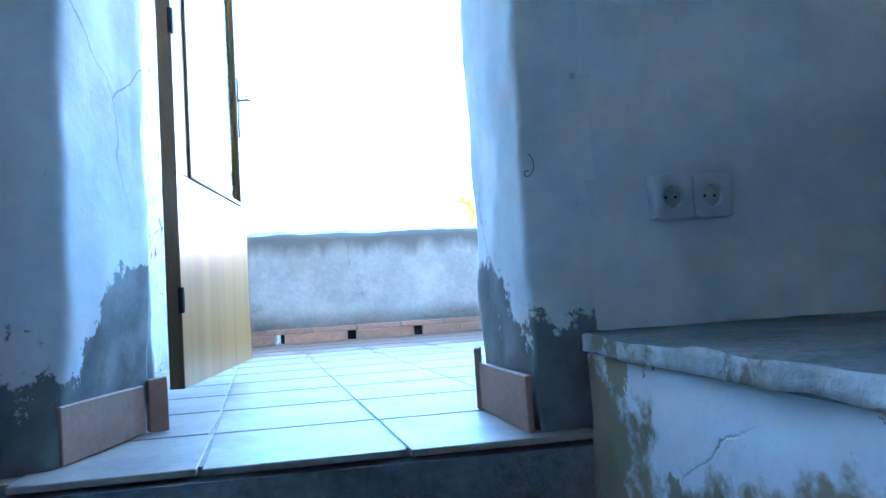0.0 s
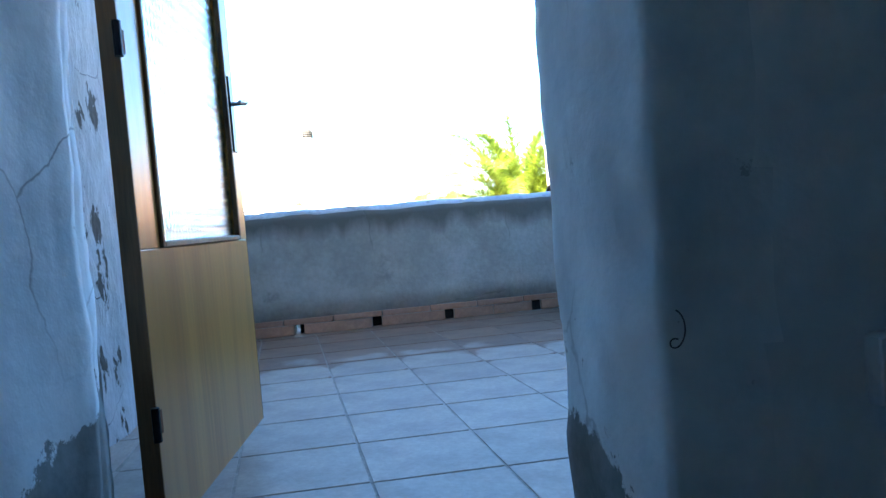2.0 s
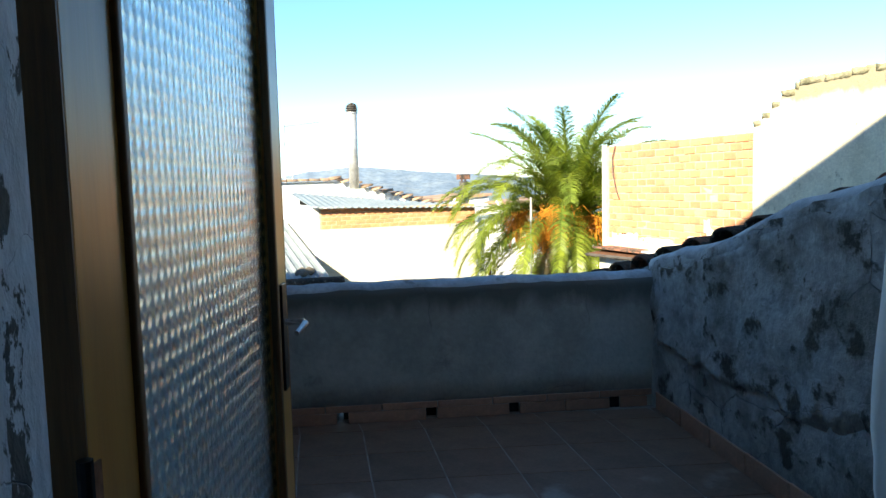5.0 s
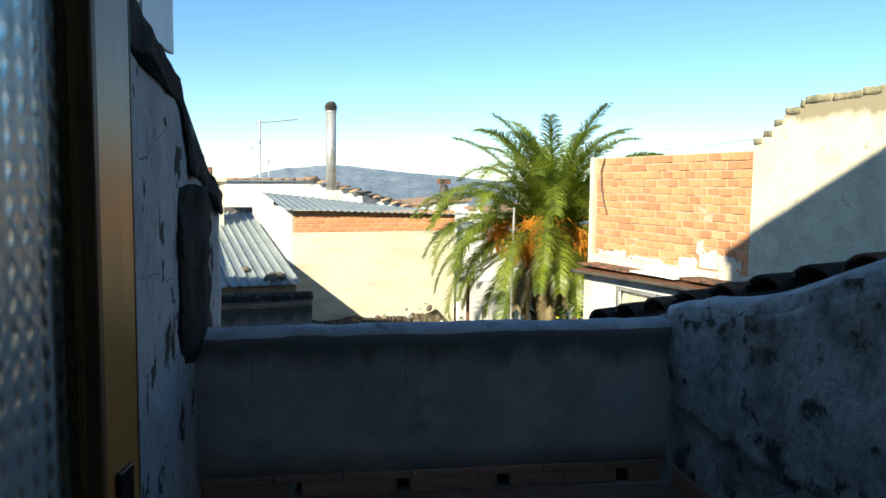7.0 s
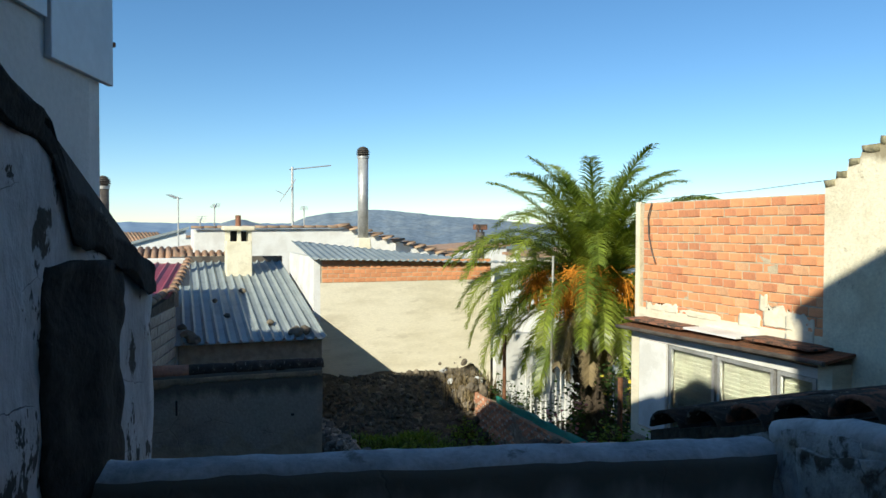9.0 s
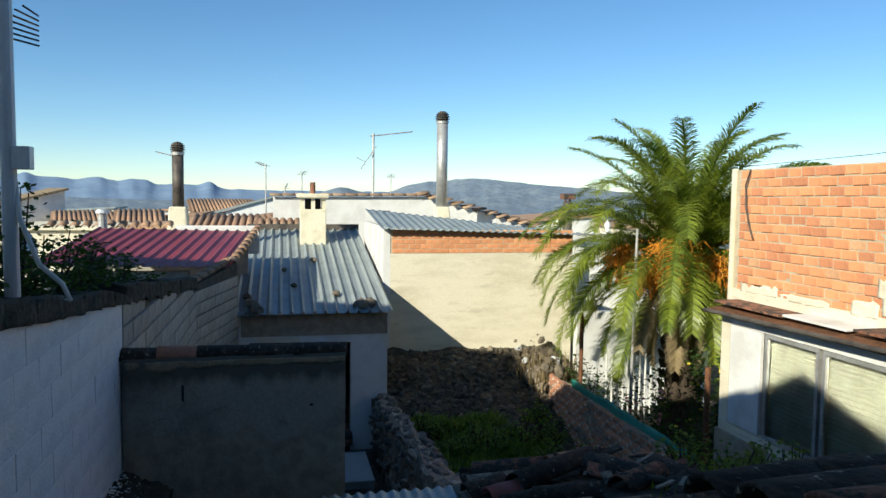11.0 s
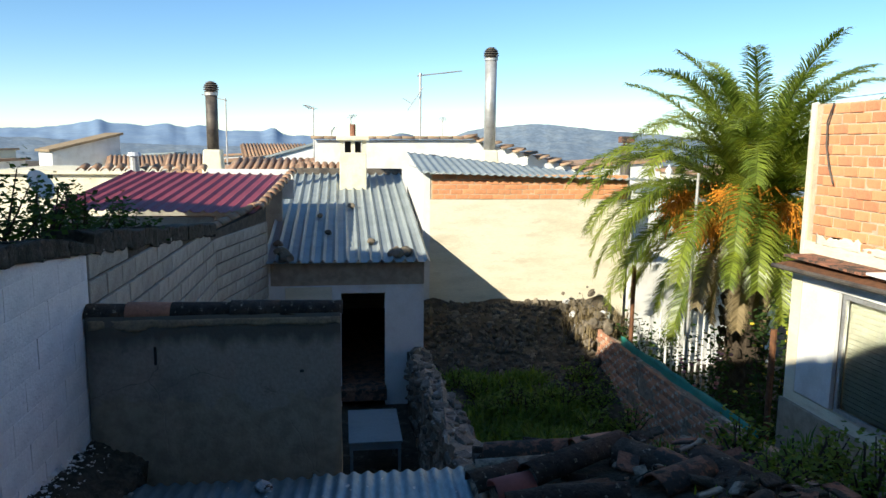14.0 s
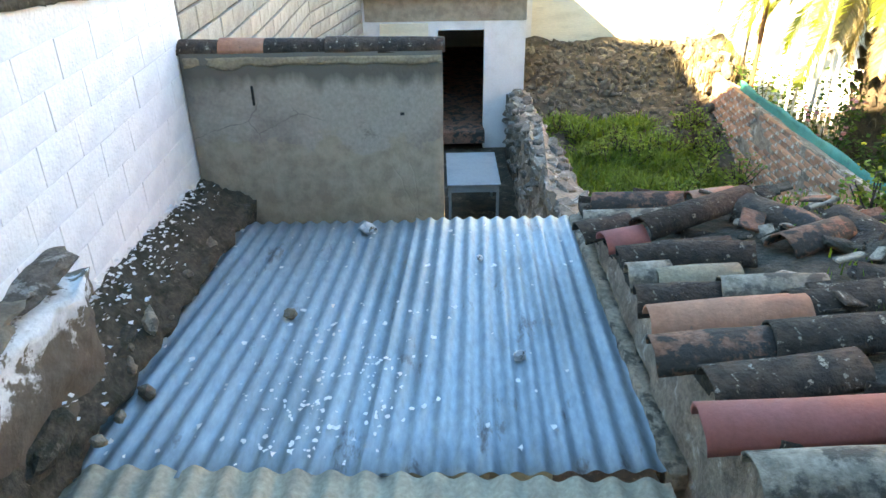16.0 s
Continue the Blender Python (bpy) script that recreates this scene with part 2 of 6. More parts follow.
M["tan_sheet"] = mat("weathered_fibre_sheet", (0.36, 0.32, 0.235), (0.28, 0.25, 0.19), 0.8, scale=4, fine=40, bump=0.2)
M["red_tin"] = mat("red_profiled_sheet", (0.30, 0.055, 0.075), (0.24, 0.045, 0.06), 0.45, 0.15, scale=2, fine=30, bump=0.05, vary=0.1)
M["clay"] = mat("weathered_clay_tile", (0.25, 0.112, 0.068), (0.15, 0.082, 0.056), 0.94, scale=5, fine=34, bump=1.2, vary=0.4, stain=(0.05, 0.040, 0.032), stain_scale=7, stain_edge=(0.50, 0.55), rand=0.3)
M["clay_grey"] = mat("lichen_clay_tile", (0.092, 0.060, 0.041), (0.040, 0.030, 0.022), 0.97, scale=8, fine=32, bump=1.4, vary=0.55, stain=(0.30, 0.265, 0.205), stain_scale=21, stain_edge=(0.595, 0.64), rand=0.35)
M["clay_red"] = mat("clean_red_tile", (0.36, 0.105, 0.085), (0.30, 0.09, 0.07), 0.75, scale=5, fine=60, bump=0.2, vary=0.1)
M["clay_orange"] = mat("orange_clay_tile", (0.47, 0.215, 0.13), (0.38, 0.17, 0.105), 0.85, scale=6, fine=40, bump=0.5, vary=0.15, stain=(0.14, 0.10, 0.078), stain_scale=9, stain_edge=(0.64, 0.70))
M["brick"] = mat("orange_hollow_brick", (0.72, 0.325, 0.155), (0.64, 0.275, 0.13), 0.9, scale=6, fine=60, bump=0.45, vary=0.14, rand=0.10)
M["cream"] = mat("cream_render", (0.76, 0.70, 0.55), (0.66, 0.60, 0.455), 0.92, scale=1.3, fine=30, bump=0.8, vary=0.09, stain=(0.60, 0.54, 0.41), stain_scale=2.0, stain_edge=(0.57, 0.68), stretch=(0.55, 0.55, 2.4))
M["aged_cream"] = mat("aged_cream_render", (0.77, 0.71, 0.545), (0.66, 0.595, 0.44), 0.95, scale=2.6, fine=32, bump=0.9, vary=0.14, stain=(0.33, 0.285, 0.195), stain_scale=3.2, stain_edge=(0.62, 0.70), cap=(2.32, (0.33, 0.285, 0.19)))
M["clay_far"] = mat("sunlit_clay_tile", (0.40, 0.24, 0.15), (0.30, 0.17, 0.105), 0.9, scale=4, fine=30, bump=0.3, vary=0.2, stain=(0.30, 0.24, 0.16), stain_scale=3, stain_edge=(0.5, 0.62), rand=0.3)
M["limewash"] = mat("white_limewash", (0.72, 0.72, 0.70), (0.62, 0.61, 0.58), 0.9, scale=2, fine=35, bump=0.3, vary=0.06)
M["stone"] = mat("rubble_stone", (0.20, 0.165, 0.12), (0.12, 0.10, 0.075), 0.95, scale=6, fine=40, bump=0.8, vary=0.25, rand=0.4)
M["earth"] = mat("dark_earth", (0.095, 0.072, 0.048), (0.05, 0.042, 0.03), 1.0, scale=3, fine=30, bump=1.0, vary=0.35, stain=(0.16, 0.13, 0.095), stain_scale=5, stain_edge=(0.56, 0.62))
M["grass"] = mat("green_grass", (0.10, 0.18, 0.025), (0.055, 0.12, 0.018), 0.7, scale=2, fine=10, bump=0, rand=0.35, island=True)
M["leaf"] = mat("shrub_leaf", (0.045, 0.085, 0.018), (0.025, 0.055, 0.012), 0.8, scale=3, fine=10, bump=0, rand=0.4, island=True)
M["palm"] = mat("palm_leaflet", (0.215, 0.26, 0.038), (0.11, 0.16, 0.028), 0.36, scale=0.9, fine=6, bump=0, vary=0.15, rand=0.45, island=True)
M["palm_dry"] = mat("dry_palm_leaflet", (0.20, 0.15, 0.075), (0.13, 0.10, 0.055), 0.7, scale=2, fine=8, bump=0, rand=0.3, island=True)
M["fruit"] = mat("orange_dates", (0.66, 0.27, 0.03), (0.50, 0.18, 0.02), 0.6, scale=4, fine=20, bump=0, rand=0.3, island=True)
M["trunk"] = mat("palm_trunk", (0.075, 0.055, 0.038), (0.04, 0.03, 0.02), 0.95, scale=6, fine=40, bump=1.0, vary=0.3)
M["steel_pipe"] = mat("galvanised_pipe", (0.50, 0.50, 0.49), (0.40, 0.39, 0.37), 0.5, 0.5, scale=3, fine=40, bump=0.08)
M["sooty"] = mat("sooty_pipe", (0.14, 0.12, 0.10), (0.07, 0.06, 0.055), 0.6, 0.3, scale=3, fine=40, bump=0.1)
M["rust"] = mat("rusty_iron", (0.22, 0.10, 0.05), (0.12, 0.06, 0.035), 0.85, 0.3, scale=12, fine=60, bump=0.3)
M["mesh_green"] = mat("green_netting", (0.02, 0.26, 0.20), (0.015, 0.2, 0.16), 0.7, scale=6, fine=60, bump=0.3)
M["sheet_white"] = mat("white_metal_panel", (0.55, 0.58, 0.62), (0.48, 0.51, 0.55), 0.5, 0.2, scale=1.5, fine=25, bump=0.05, vary=0.05)
M["petal"] = mat("pink_petal", (0.70, 0.28, 0.30), None, 0.6, bump=0, rand=0.3, island=True)
M["petal_yellow"] = mat("yellow_petal", (0.70, 0.55, 0.06), None, 0.6, bump=0, rand=0.2, island=True)
M["weed"] = mat("weed_leaf", (0.12, 0.19, 0.03), (0.07, 0.13, 0.02), 0.7, scale=3, fine=10, bump=0, rand=0.4, island=True)
M["lichen_tile"] = mat("pale_lichen_tile", (0.32, 0.26, 0.195), (0.20, 0.165, 0.12), 0.95, scale=6, fine=36, bump=0.9, vary=0.35, stain=(0.085, 0.072, 0.055), stain_scale=8, stain_edge=(0.52, 0.60))
M["tar"] = mat("blackened_crumbled_render", (0.030, 0.027, 0.023), (0.016, 0.015, 0.013), 0.97, scale=6, fine=34, bump=0.8, vary=0.3, stain=(0.10, 0.092, 0.08), stain_scale=9, stain_edge=(0.66, 0.70))
M["crumbly"] = mat("crumbling_eave_render", (0.32, 0.245, 0.18), (0.19, 0.145, 0.11), 0.97, scale=6, fine=36, bump=1.2, vary=0.28, stain=(0.48, 0.42, 0.34), stain_scale=5, stain_edge=(0.56, 0.62))
M["flaked_white"] = mat("flaked_white_plaster", (0.70, 0.70, 0.69), (0.55, 0.54, 0.52), 0.92, scale=5, fine=34, bump=0.9, vary=0.12, stain=(0.15, 0.12, 0.088), stain_scale=3.6, stain_edge=(0.50, 0.53), low_band=(-0.50, (0.13, 0.105, 0.078)))
M["gable_moss"] = mat("mossy_gable_edge", (0.36, 0.32, 0.205), (0.17, 0.16, 0.095), 0.97, scale=5, fine=34, bump=0.9, vary=0.25)
# Both hill colours carry the blue haze of distance in the base tone.
M["hill_near"] = mat("haze_tinted_wooded_hills", (0.165, 0.215, 0.275), (0.215, 0.26, 0.30), 1.0, scale=0.012, fine=0.05, bump=0, vary=0.2, spec=0.0)
M["hill_far"] = mat("haze_tinted_mountains", (0.19, 0.275, 0.40), (0.225, 0.31, 0.42), 1.0, scale=0.006, fine=0.03, bump=0, vary=0.1, spec=0.0)

def let_light_through(m, share, warm):
    """Thin leaves glow when the sun is behind them."""
    n, l = m.node_tree.nodes, m.node_tree.links
    bsdf, out = n["Principled BSDF"], n["Material Output"]
    thin, blend, tint = n.new("ShaderNodeBsdfTranslucent"), n.new("ShaderNodeMixShader"), n.new("ShaderNodeMix")
    tint.data_type, tint.blend_type = "RGBA", "MULTIPLY"
    tint.inputs[0].default_value, tint.inputs[7].default_value = 1.0, (*warm, 1)
    l.new(bsdf.inputs["Base Color"].links[0].from_socket, tint.inputs[6])
    l.new(tint.outputs[2], thin.inputs["Color"])
    blend.inputs[0].default_value = share
    l.new(bsdf.outputs[0], blend.inputs[1]); l.new(thin.outputs[0], blend.inputs[2]); l.new(blend.outputs[0], out.inputs["Surface"])


for key in ("palm", "grass", "weed", "leaf"):
    let_light_through(M[key], 0.42, (1.7, 1.6, 0.75))


# glass: cast pattern glass for the door, plain panes for the shed
def glass_mat(name, rough, tint):
    m = bpy.data.materials.new(name)
    m.use_nodes = True
    n, l = m.node_tree.nodes, m.node_tree.links
    b = n["Principled BSDF"]
    b.inputs["Base Color"].default_value = (*tint, 1)
    b.inputs["Roughness"].default_value, b.inputs["IOR"].default_value, b.inputs["Transmission Weight"].default_value = rough, 1.45, 1.0
    return m


M["door_glass"] = glass_mat("patterned_glass", 0.22, (0.79, 0.94, 0.94))
M["pane"] = glass_mat("window_glass", 0.02, (0.9, 0.95, 0.95))


# ---- builders ----
def link_mesh(name, verts, faces, material, smooth=False, parent=None):
    me = bpy.data.meshes.new(name)
    me.from_pydata([tuple(v) for v in verts], [], faces)
    me.materials.append(material)
    if smooth:
        me.polygons.foreach_set("use_smooth", [True] * len(me.polygons))
    ob = new(name, me)
    ob.parent = parent
    return ob


def part(name, bm, material, parent=None, label="", smooth=False):
    """One bmesh as one mesh object under a thing or a part."""
    me = bpy.data.meshes.new(name)
    bmesh.ops.recalc_face_normals(bm, faces=bm.faces)
    bm.to_mesh(me)
    bm.free()
    me.materials.append(material)
    if smooth:
        me.polygons.foreach_set("use_smooth", [True] * len(me.polygons))
    ob = new(name, me)
    ob.parent = parent
    if label:
        ob["label"] = label
    return ob


def thing(name, m=None, label="", category="", group="", kind=""):
    ob = new(name)
    ob.matrix_world = m or Matrix()
    return tagged(ob, label, category, group, kind)


def boxes(*bs, bevel=0.0, segments=2):
    """A bmesh of boxes (x0, x1, y0, y1, z0, z1)."""
    bm = bmesh.new()
    for x0, x1, y0, y1, z0, z1 in bs:
        bmesh.ops.create_cube(bm, size=1, matrix=Matrix.Translation(((x0 + x1) / 2, (y0 + y1) / 2, (z0 + z1) / 2)) @ Matrix.Diagonal((x1 - x0, y1 - y0, z1 - z0, 1)))
    if bevel:
        bmesh.ops.bevel(bm, geom=bm.edges[:], offset=bevel, segments=segments, affect="EDGES", profile=0.5)
    return bm


def tube(points, radius, sides=10, caps=True, bm=None):
    """A round bar along points; radius: one number or one for each point."""
    bm = bm or bmesh.new()
    pts = [Vector(p) for p in points]
    rads = radius if isinstance(radius, (list, tuple)) else [radius] * len(pts)
    rings = []
    for i, p in enumerate(pts):
        d = (pts[min(i + 1, len(pts) - 1)] - pts[max(i - 1, 0)]).normalized()
        side = d.cross(Vector((0.123, 0.9, 0.31))).normalized()
        up = d.cross(side)
        rings.append([bm.verts.new(p + rads[i] * (math.cos(a) * side + math.sin(a) * up)) for a in [2 * math.pi * k / sides for k in range(sides)]])
    for a, b in zip(rings, rings[1:]):
        for k in range(sides):
            bm.faces.new((a[k], a[(k + 1) % sides], b[(k + 1) % sides], b[k]))
    if caps:
        bm.faces.new(rings[0][::-1]); bm.faces.new(rings[-1])
    return bm


def wobble(v, amp, scale, seed=0.0):
    return noise.noise_vector(Vector(v) * scale + Vector((seed, 7.7 * seed, -3.1 * seed))) * amp


def plan_solid(outline, z0, z1, step=0.06, amp=0.008, scale=3.0, seed=0.0, zstep=None, top=None, low=None):
    """A hand-plastered mass: a plan outline drawn up from z0 to z1 (or to top(x, y)), with uneven faces."""
    pts = []
    for (ax, ay), (bx, by) in zip(outline, outline[1:] + outline[:1]):
        n = max(1, round(math.hypot(bx - ax, by - ay) / step))
        pts += [(ax + (bx - ax) * k / n, ay + (by - ay) * k / n) for k in range(n)]
    rows = max(2, round((z1 - z0) / (zstep or step * 1.5)))
    verts, faces, count = [], [], len(pts)
    cx, cy = sum(p[0] for p in pts) / count, sum(p[1] for p in pts) / count
    for j in range(rows + 1):
        for x, y in pts:
            zt = top(x, y) if top else z1
            zb = low(x, y) if low else z0
            v = Vector((x, y, zb + (zt - zb) * j / rows))
            verts.append(v + wobble(v, amp, scale, seed) + wobble(v, amp * 0.4, scale * 4, seed))
    for j in range(rows):
        for k in range(count):
            a, b = j * count + k, j * count + (k + 1) % count
            faces.append((a, b, b + count, a + count))
    faces.append(tuple(range(count))[::-1])
    faces.append(tuple(rows * count + k for k in range(count)))
    return verts, faces


def sheet_corrugated(r0, r1, u0, u1, zf, pitch, depth, square=False, bow=0.0):
    """A corrugated sheet over r, u with height zf(r, u); the waves run along u."""
    n = round((r1 - r0) / pitch * (4 if square else 8))
    m = max(2, round((u1 - u0) / 0.25))
    verts, faces = [], []
    for i in range(n + 1):
        r = r0 + (r1 - r0) * i / n
        ph = (r - r0) / pitch % 1
        w = (1.0 if ph < 0.22 or ph > 0.97 else 0.0) * depth if square else depth * 0.5 * math.cos(2 * math.pi * ph)
        for j in range(m + 1):
            u = u0 + (u1 - u0) * j / m
            verts.append((r, u, zf(r, u) + w + bow * noise.noise(Vector((r * 1.3, u * 0.9, 2.0)))))
    for i in range(n):
        for j in range(m):
            a = i * (m + 1) + j
            faces.append((a, a + m + 1, a + m + 2, a + 1))
    return verts, faces


def thick(ob, t):
    s = ob.modifiers.new("thickness", "SOLIDIFY")
    s.thickness = t
    return ob


def barrel_mesh(name, length, r0, r1, material, sides=9, wall=0.014):
    """A half-round clay tile along x, wider at one end, with its thickness."""
    verts, faces = [], []
    for i, (x, r) in enumerate(((0, r0), (length * 0.5, (r0 + r1) / 2 + 0.002), (length, r1))):
        for q in (r, r - wall):
            for k in range(sides + 1):
                a = math.pi * k / sides
                verts.append((x, math.cos(a) * q, math.sin(a) * q * 0.85))
    w = sides + 1
    for i in range(2):
        for k in range(sides):
            o = i * 2 * w + k
            faces.append((o, o + 1, o + 1 + 2 * w, o + 2 * w))
            faces.append((o + w, o + 3 * w, o + 1 + 3 * w, o + 1 + w))
        for k in (0, sides):
            o = i * 2 * w + k
            faces.append((o, o + 2 * w, o + 3 * w, o + w))
    for i in (0, 2):
        for k in range(sides):
            o = i * 2 * w + k
            faces.append((o, o + w, o + 1 + w, o + 1))
    me = bpy.data.meshes.new(name)
    me.from_pydata(verts, [], faces)
    me.materials.append(material)
    bm = bmesh.new()
    bm.from_mesh(me)
    bmesh.ops.recalc_face_normals(bm, faces=bm.faces)
    bm.to_mesh(me)
    bm.free()
    me.polygons.foreach_set("use_smooth", [True] * len(me.polygons))
    return me


def block_mesh(name, l, d, h, material, bevel=0.006, seed=0):
    """A brick or block with worn edges, centred, long side on x, depth y."""
    bm = boxes((-l / 2, l / 2, -d / 2, d / 2, -h / 2, h / 2), bevel=bevel, segments=1)
    for v in bm.verts:
        v.co += wobble(v.co, 0.004, 20, seed)
    me = bpy.data.meshes.new(name)
    bm.to_mesh(me)
    bm.free()
    me.materials.append(material)
    return me


def piece(name, me, m, parent):
    ob = new(name, me)
    ob.parent = parent
    ob.matrix_basis = m
    return ob


def bonded(parent, name, meshes, l, h, start, way, courses, z0, length, jitter=0.004, proud=0.0, keep=None, halves=True):
    """Courses of bricks in stretcher bond along way (a unit vector), as pieces of the parent."""
    rng = random.Random(len(name) * 7 + courses)
    turn = math.degrees(math.atan2(way[1], way[0]))
    for c in range(courses):
        x = -(l / 2 if c % 2 and halves else 0)
        while x < length - 0.02:
            a, b = max(x, 0), min(x + l, length)
            x += l
            if b - a < 0.04:
                continue
            mid, z = (a + b) / 2, z0 + (c + 0.5) * h
            if keep and not keep(mid, z):
                continue
            px, py = start[0] + way[0] * mid, start[1] + way[1] * mid
            off = rng.uniform(-jitter, jitter) + proud
            m = pose(px + way[1] * off, py - way[0] * off, z + rng.uniform(-jitter, jitter) * 0.5, rng.uniform(-0.6, 0.6), 0, turn + rng.uniform(-0.5, 0.5))
            piece(name, rng.choice(meshes), m @ Matrix.Diagonal(((b - a) / l, 1, 1, 1)), parent)

# ---- house: stair, wall with doorway, terrace ----
def floor_z(y):
    return 0.02 + 0.0115 * (5.3 - y)


structure = dict(kind="structure")
JAMB_L = [(-0.9, 1.39), (-0.03, 1.392), (0.03, 1.405), (0.066, 1.42), (0.078, 1.432), (0.092, 1.50), (0.112, 1.62), (0.134, 1.70), (0.143, 1.725), (0.142, 1.745), (0.122, 1.765), (0.120, 1.83), (0.075, 1.85), (0.06, 1.99), (-0.05, 2.02), (-0.9, 2.02)]
JAMB_R = [(0.872, 1.351), (0.879, 1.348), (2.6, 1.35), (2.6, 2.02), (1.05, 2.02), (0.955, 2.01), (0.935, 1.95), (0.925, 1.74), (0.86, 1.70), (0.842, 1.66), (0.852, 1.5), (0.868, 1.362)]
def worn_foot(verts, sign):
    out = []
    for x, y, z in verts:
        q = min(1, max(0, (0.36 - z) / 0.2)) if 1.36 < y < 1.8 and -0.02 < x < 0.95 else 0
        out.append((x - sign * 0.02 * q, y, z))
    return out
v, f = plan_solid(JAMB_L, -1.6, 2.25, step=0.022, amp=0.011, scale=5.5, seed=1)
wall_door_left = link_mesh("wall_north_left", worn_foot(v, 1), f, M["plaster_foot"], True)
tagged(wall_door_left, "thick whitewashed plaster wall with a worn doorway edge", "wall", **structure)
v, f = plan_solid(JAMB_R, -1.6, 2.25, step=0.022, amp=0.011, scale=5.5, seed=5)
wall_door_right = link_mesh("wall_north_right", worn_foot(v, -0.3), f, M["plaster_foot"], True)
wall_door_right.data.materials.append(M["plaster"])
for p in wall_door_right.data.polygons:
    p.material_index = 1 if p.center.x > 1.0 and p.center.y < 1.6 else 0
tagged(wall_door_right, "thick bluish whitewashed plaster wall with hairline cracks", "wall", **structure)
v, f = plan_solid([(-0.9, 1.352), (2.6, 1.352), (2.6, 2.022), (-0.9, 2.022)], 2.252, 6.4, step=0.15, amp=0.006, seed=3)
tagged(link_mesh("wall_north_lintel", v, f, M["plaster"], True), "plastered wall above the terrace door", "wall", **structure)
v, f = plan_solid([(-0.9, -3.0), (-0.03, -3.0), (-0.03, 1.33), (-0.9, 1.33)], -1.6, 2.9, step=0.1, amp=0.012, seed=8)
tagged(link_mesh("wall_stair_west", v, f, M["plaster"], True), "whitewashed stair wall with dirty foot", "wall", **structure)
# The gap is an added, unseen slot that lets sky light onto the stair.
tagged(part("wall_east", boxes((2.6, 2.8, -3, -1.2, -1.6, 6.4), (2.6, 2.8, -0.3, 2.02, -1.6, 6.4), (2.6, 2.8, -1.2, -0.3, -1.6, 1.17), (2.6, 2.8, -1.2, -0.3, 1.31, 6.4)), M["plaster_dim"]), "plain plastered wall with an unseen slot for sky light", "wall", **structure)
tagged(part("wall_south", boxes((-0.9, 2.8, -3.2, -3.003, -1.6, 6.4)), M["plaster_dim"]), "plain plastered wall at the stair foot", "wall", **structure)
tagged(part("ceiling", boxes((-0.9, 2.6, -3, 1.35, 2.9, 3.1)), M["plaster_dim"]), "plain plaster ceiling", "ceiling", **structure)
tagged(part("floor", boxes((-0.03, 0.98, -3, 0.12, -1.7, -0.5)), M["cement"]), "bare cement stair floor", "floor", **structure)
# Unseen: walls run up to 6.4 m so this edge casts the yard shadow.
tagged(part("roof_slab", boxes((-0.93, 2.9, -3.2, 2.12, 6.402, 6.6)), M["cement"]), "unseen cement roof edge set high to cast the house shadow", "roof", **structure)

# the ledge beside the stair, its plaster peeled in flakes
v, f = plan_solid([(0.985, -2.9), (2.59, -2.9), (2.59, 1.345), (0.99, 1.345), (0.95, 1.30), (0.965, 1.1), (0.98, 0.6)], -1.6, 0.205, step=0.07, amp=0.012, scale=5, seed=11)
ledge = link_mesh("ledge_wall", v, f, M["ledge_paint"], True)
tagged(ledge, "low stair-side wall with flaking white paint over ochre render", "ledge", **structure)
v, f = plan_solid([(0.972, -2.9), (2.58, -2.9), (2.58, 1.345), (0.985, 1.345), (0.942, 1.295), (0.954, 1.08), (0.968, 0.58)], 0.205, 0.235, step=0.03, amp=0.007, scale=9, seed=12, zstep=0.010)
ledge_top = link_mesh("ledge_top", v, f, M["cement"], True)
ledge_top.data.materials.append(M["nosing"])
for p in ledge_top.data.polygons:
    if abs(p.normal.z) < 0.75:
        p.material_index = 1
tagged(ledge_top, "dark worn cement ledge top with a pale chipped nosing", "ledge", **structure)


# steps of the stair
stair = thing("stair", label="dark cement stair steps rising to the doorway", category="stairs", **structure)
for k in range(8):
    part("step", boxes((-0.03, 0.975, 1.30 - 0.27 * (k + 1), 1.30 - 0.27 * k - 0.001, -1.6, 0.065 - 0.18 * (k + 1)), bevel=0.008), M["cement"], stair)
part("riser", boxes((-0.03, 0.975, 1.300, 1.345, -1.6, 0.048)), M["cement"], stair)

# terrace slab under the tiles
def slab_top(x, y):
    return floor_z(y) - 0.0022
v, f = plan_solid([(-0.3, 1.346), (2.15, 1.346), (2.0, 5.62), (-0.3, 5.62)], -1.4, -0.01, step=0.3, amp=0, top=slab_top)
terrace = tagged(link_mesh("floor_terrace", v, f, M["grout"]), "terrace floor of pale square tiles, damp near the parapet", "floor", **structure)
SK = -0.103
tile_me = block_mesh("tile", 0.328, 0.3405, 0.012, M["floor_tile"], bevel=0.0015)
for vert in tile_me.vertices:
    vert.co.x += SK * vert.co.y
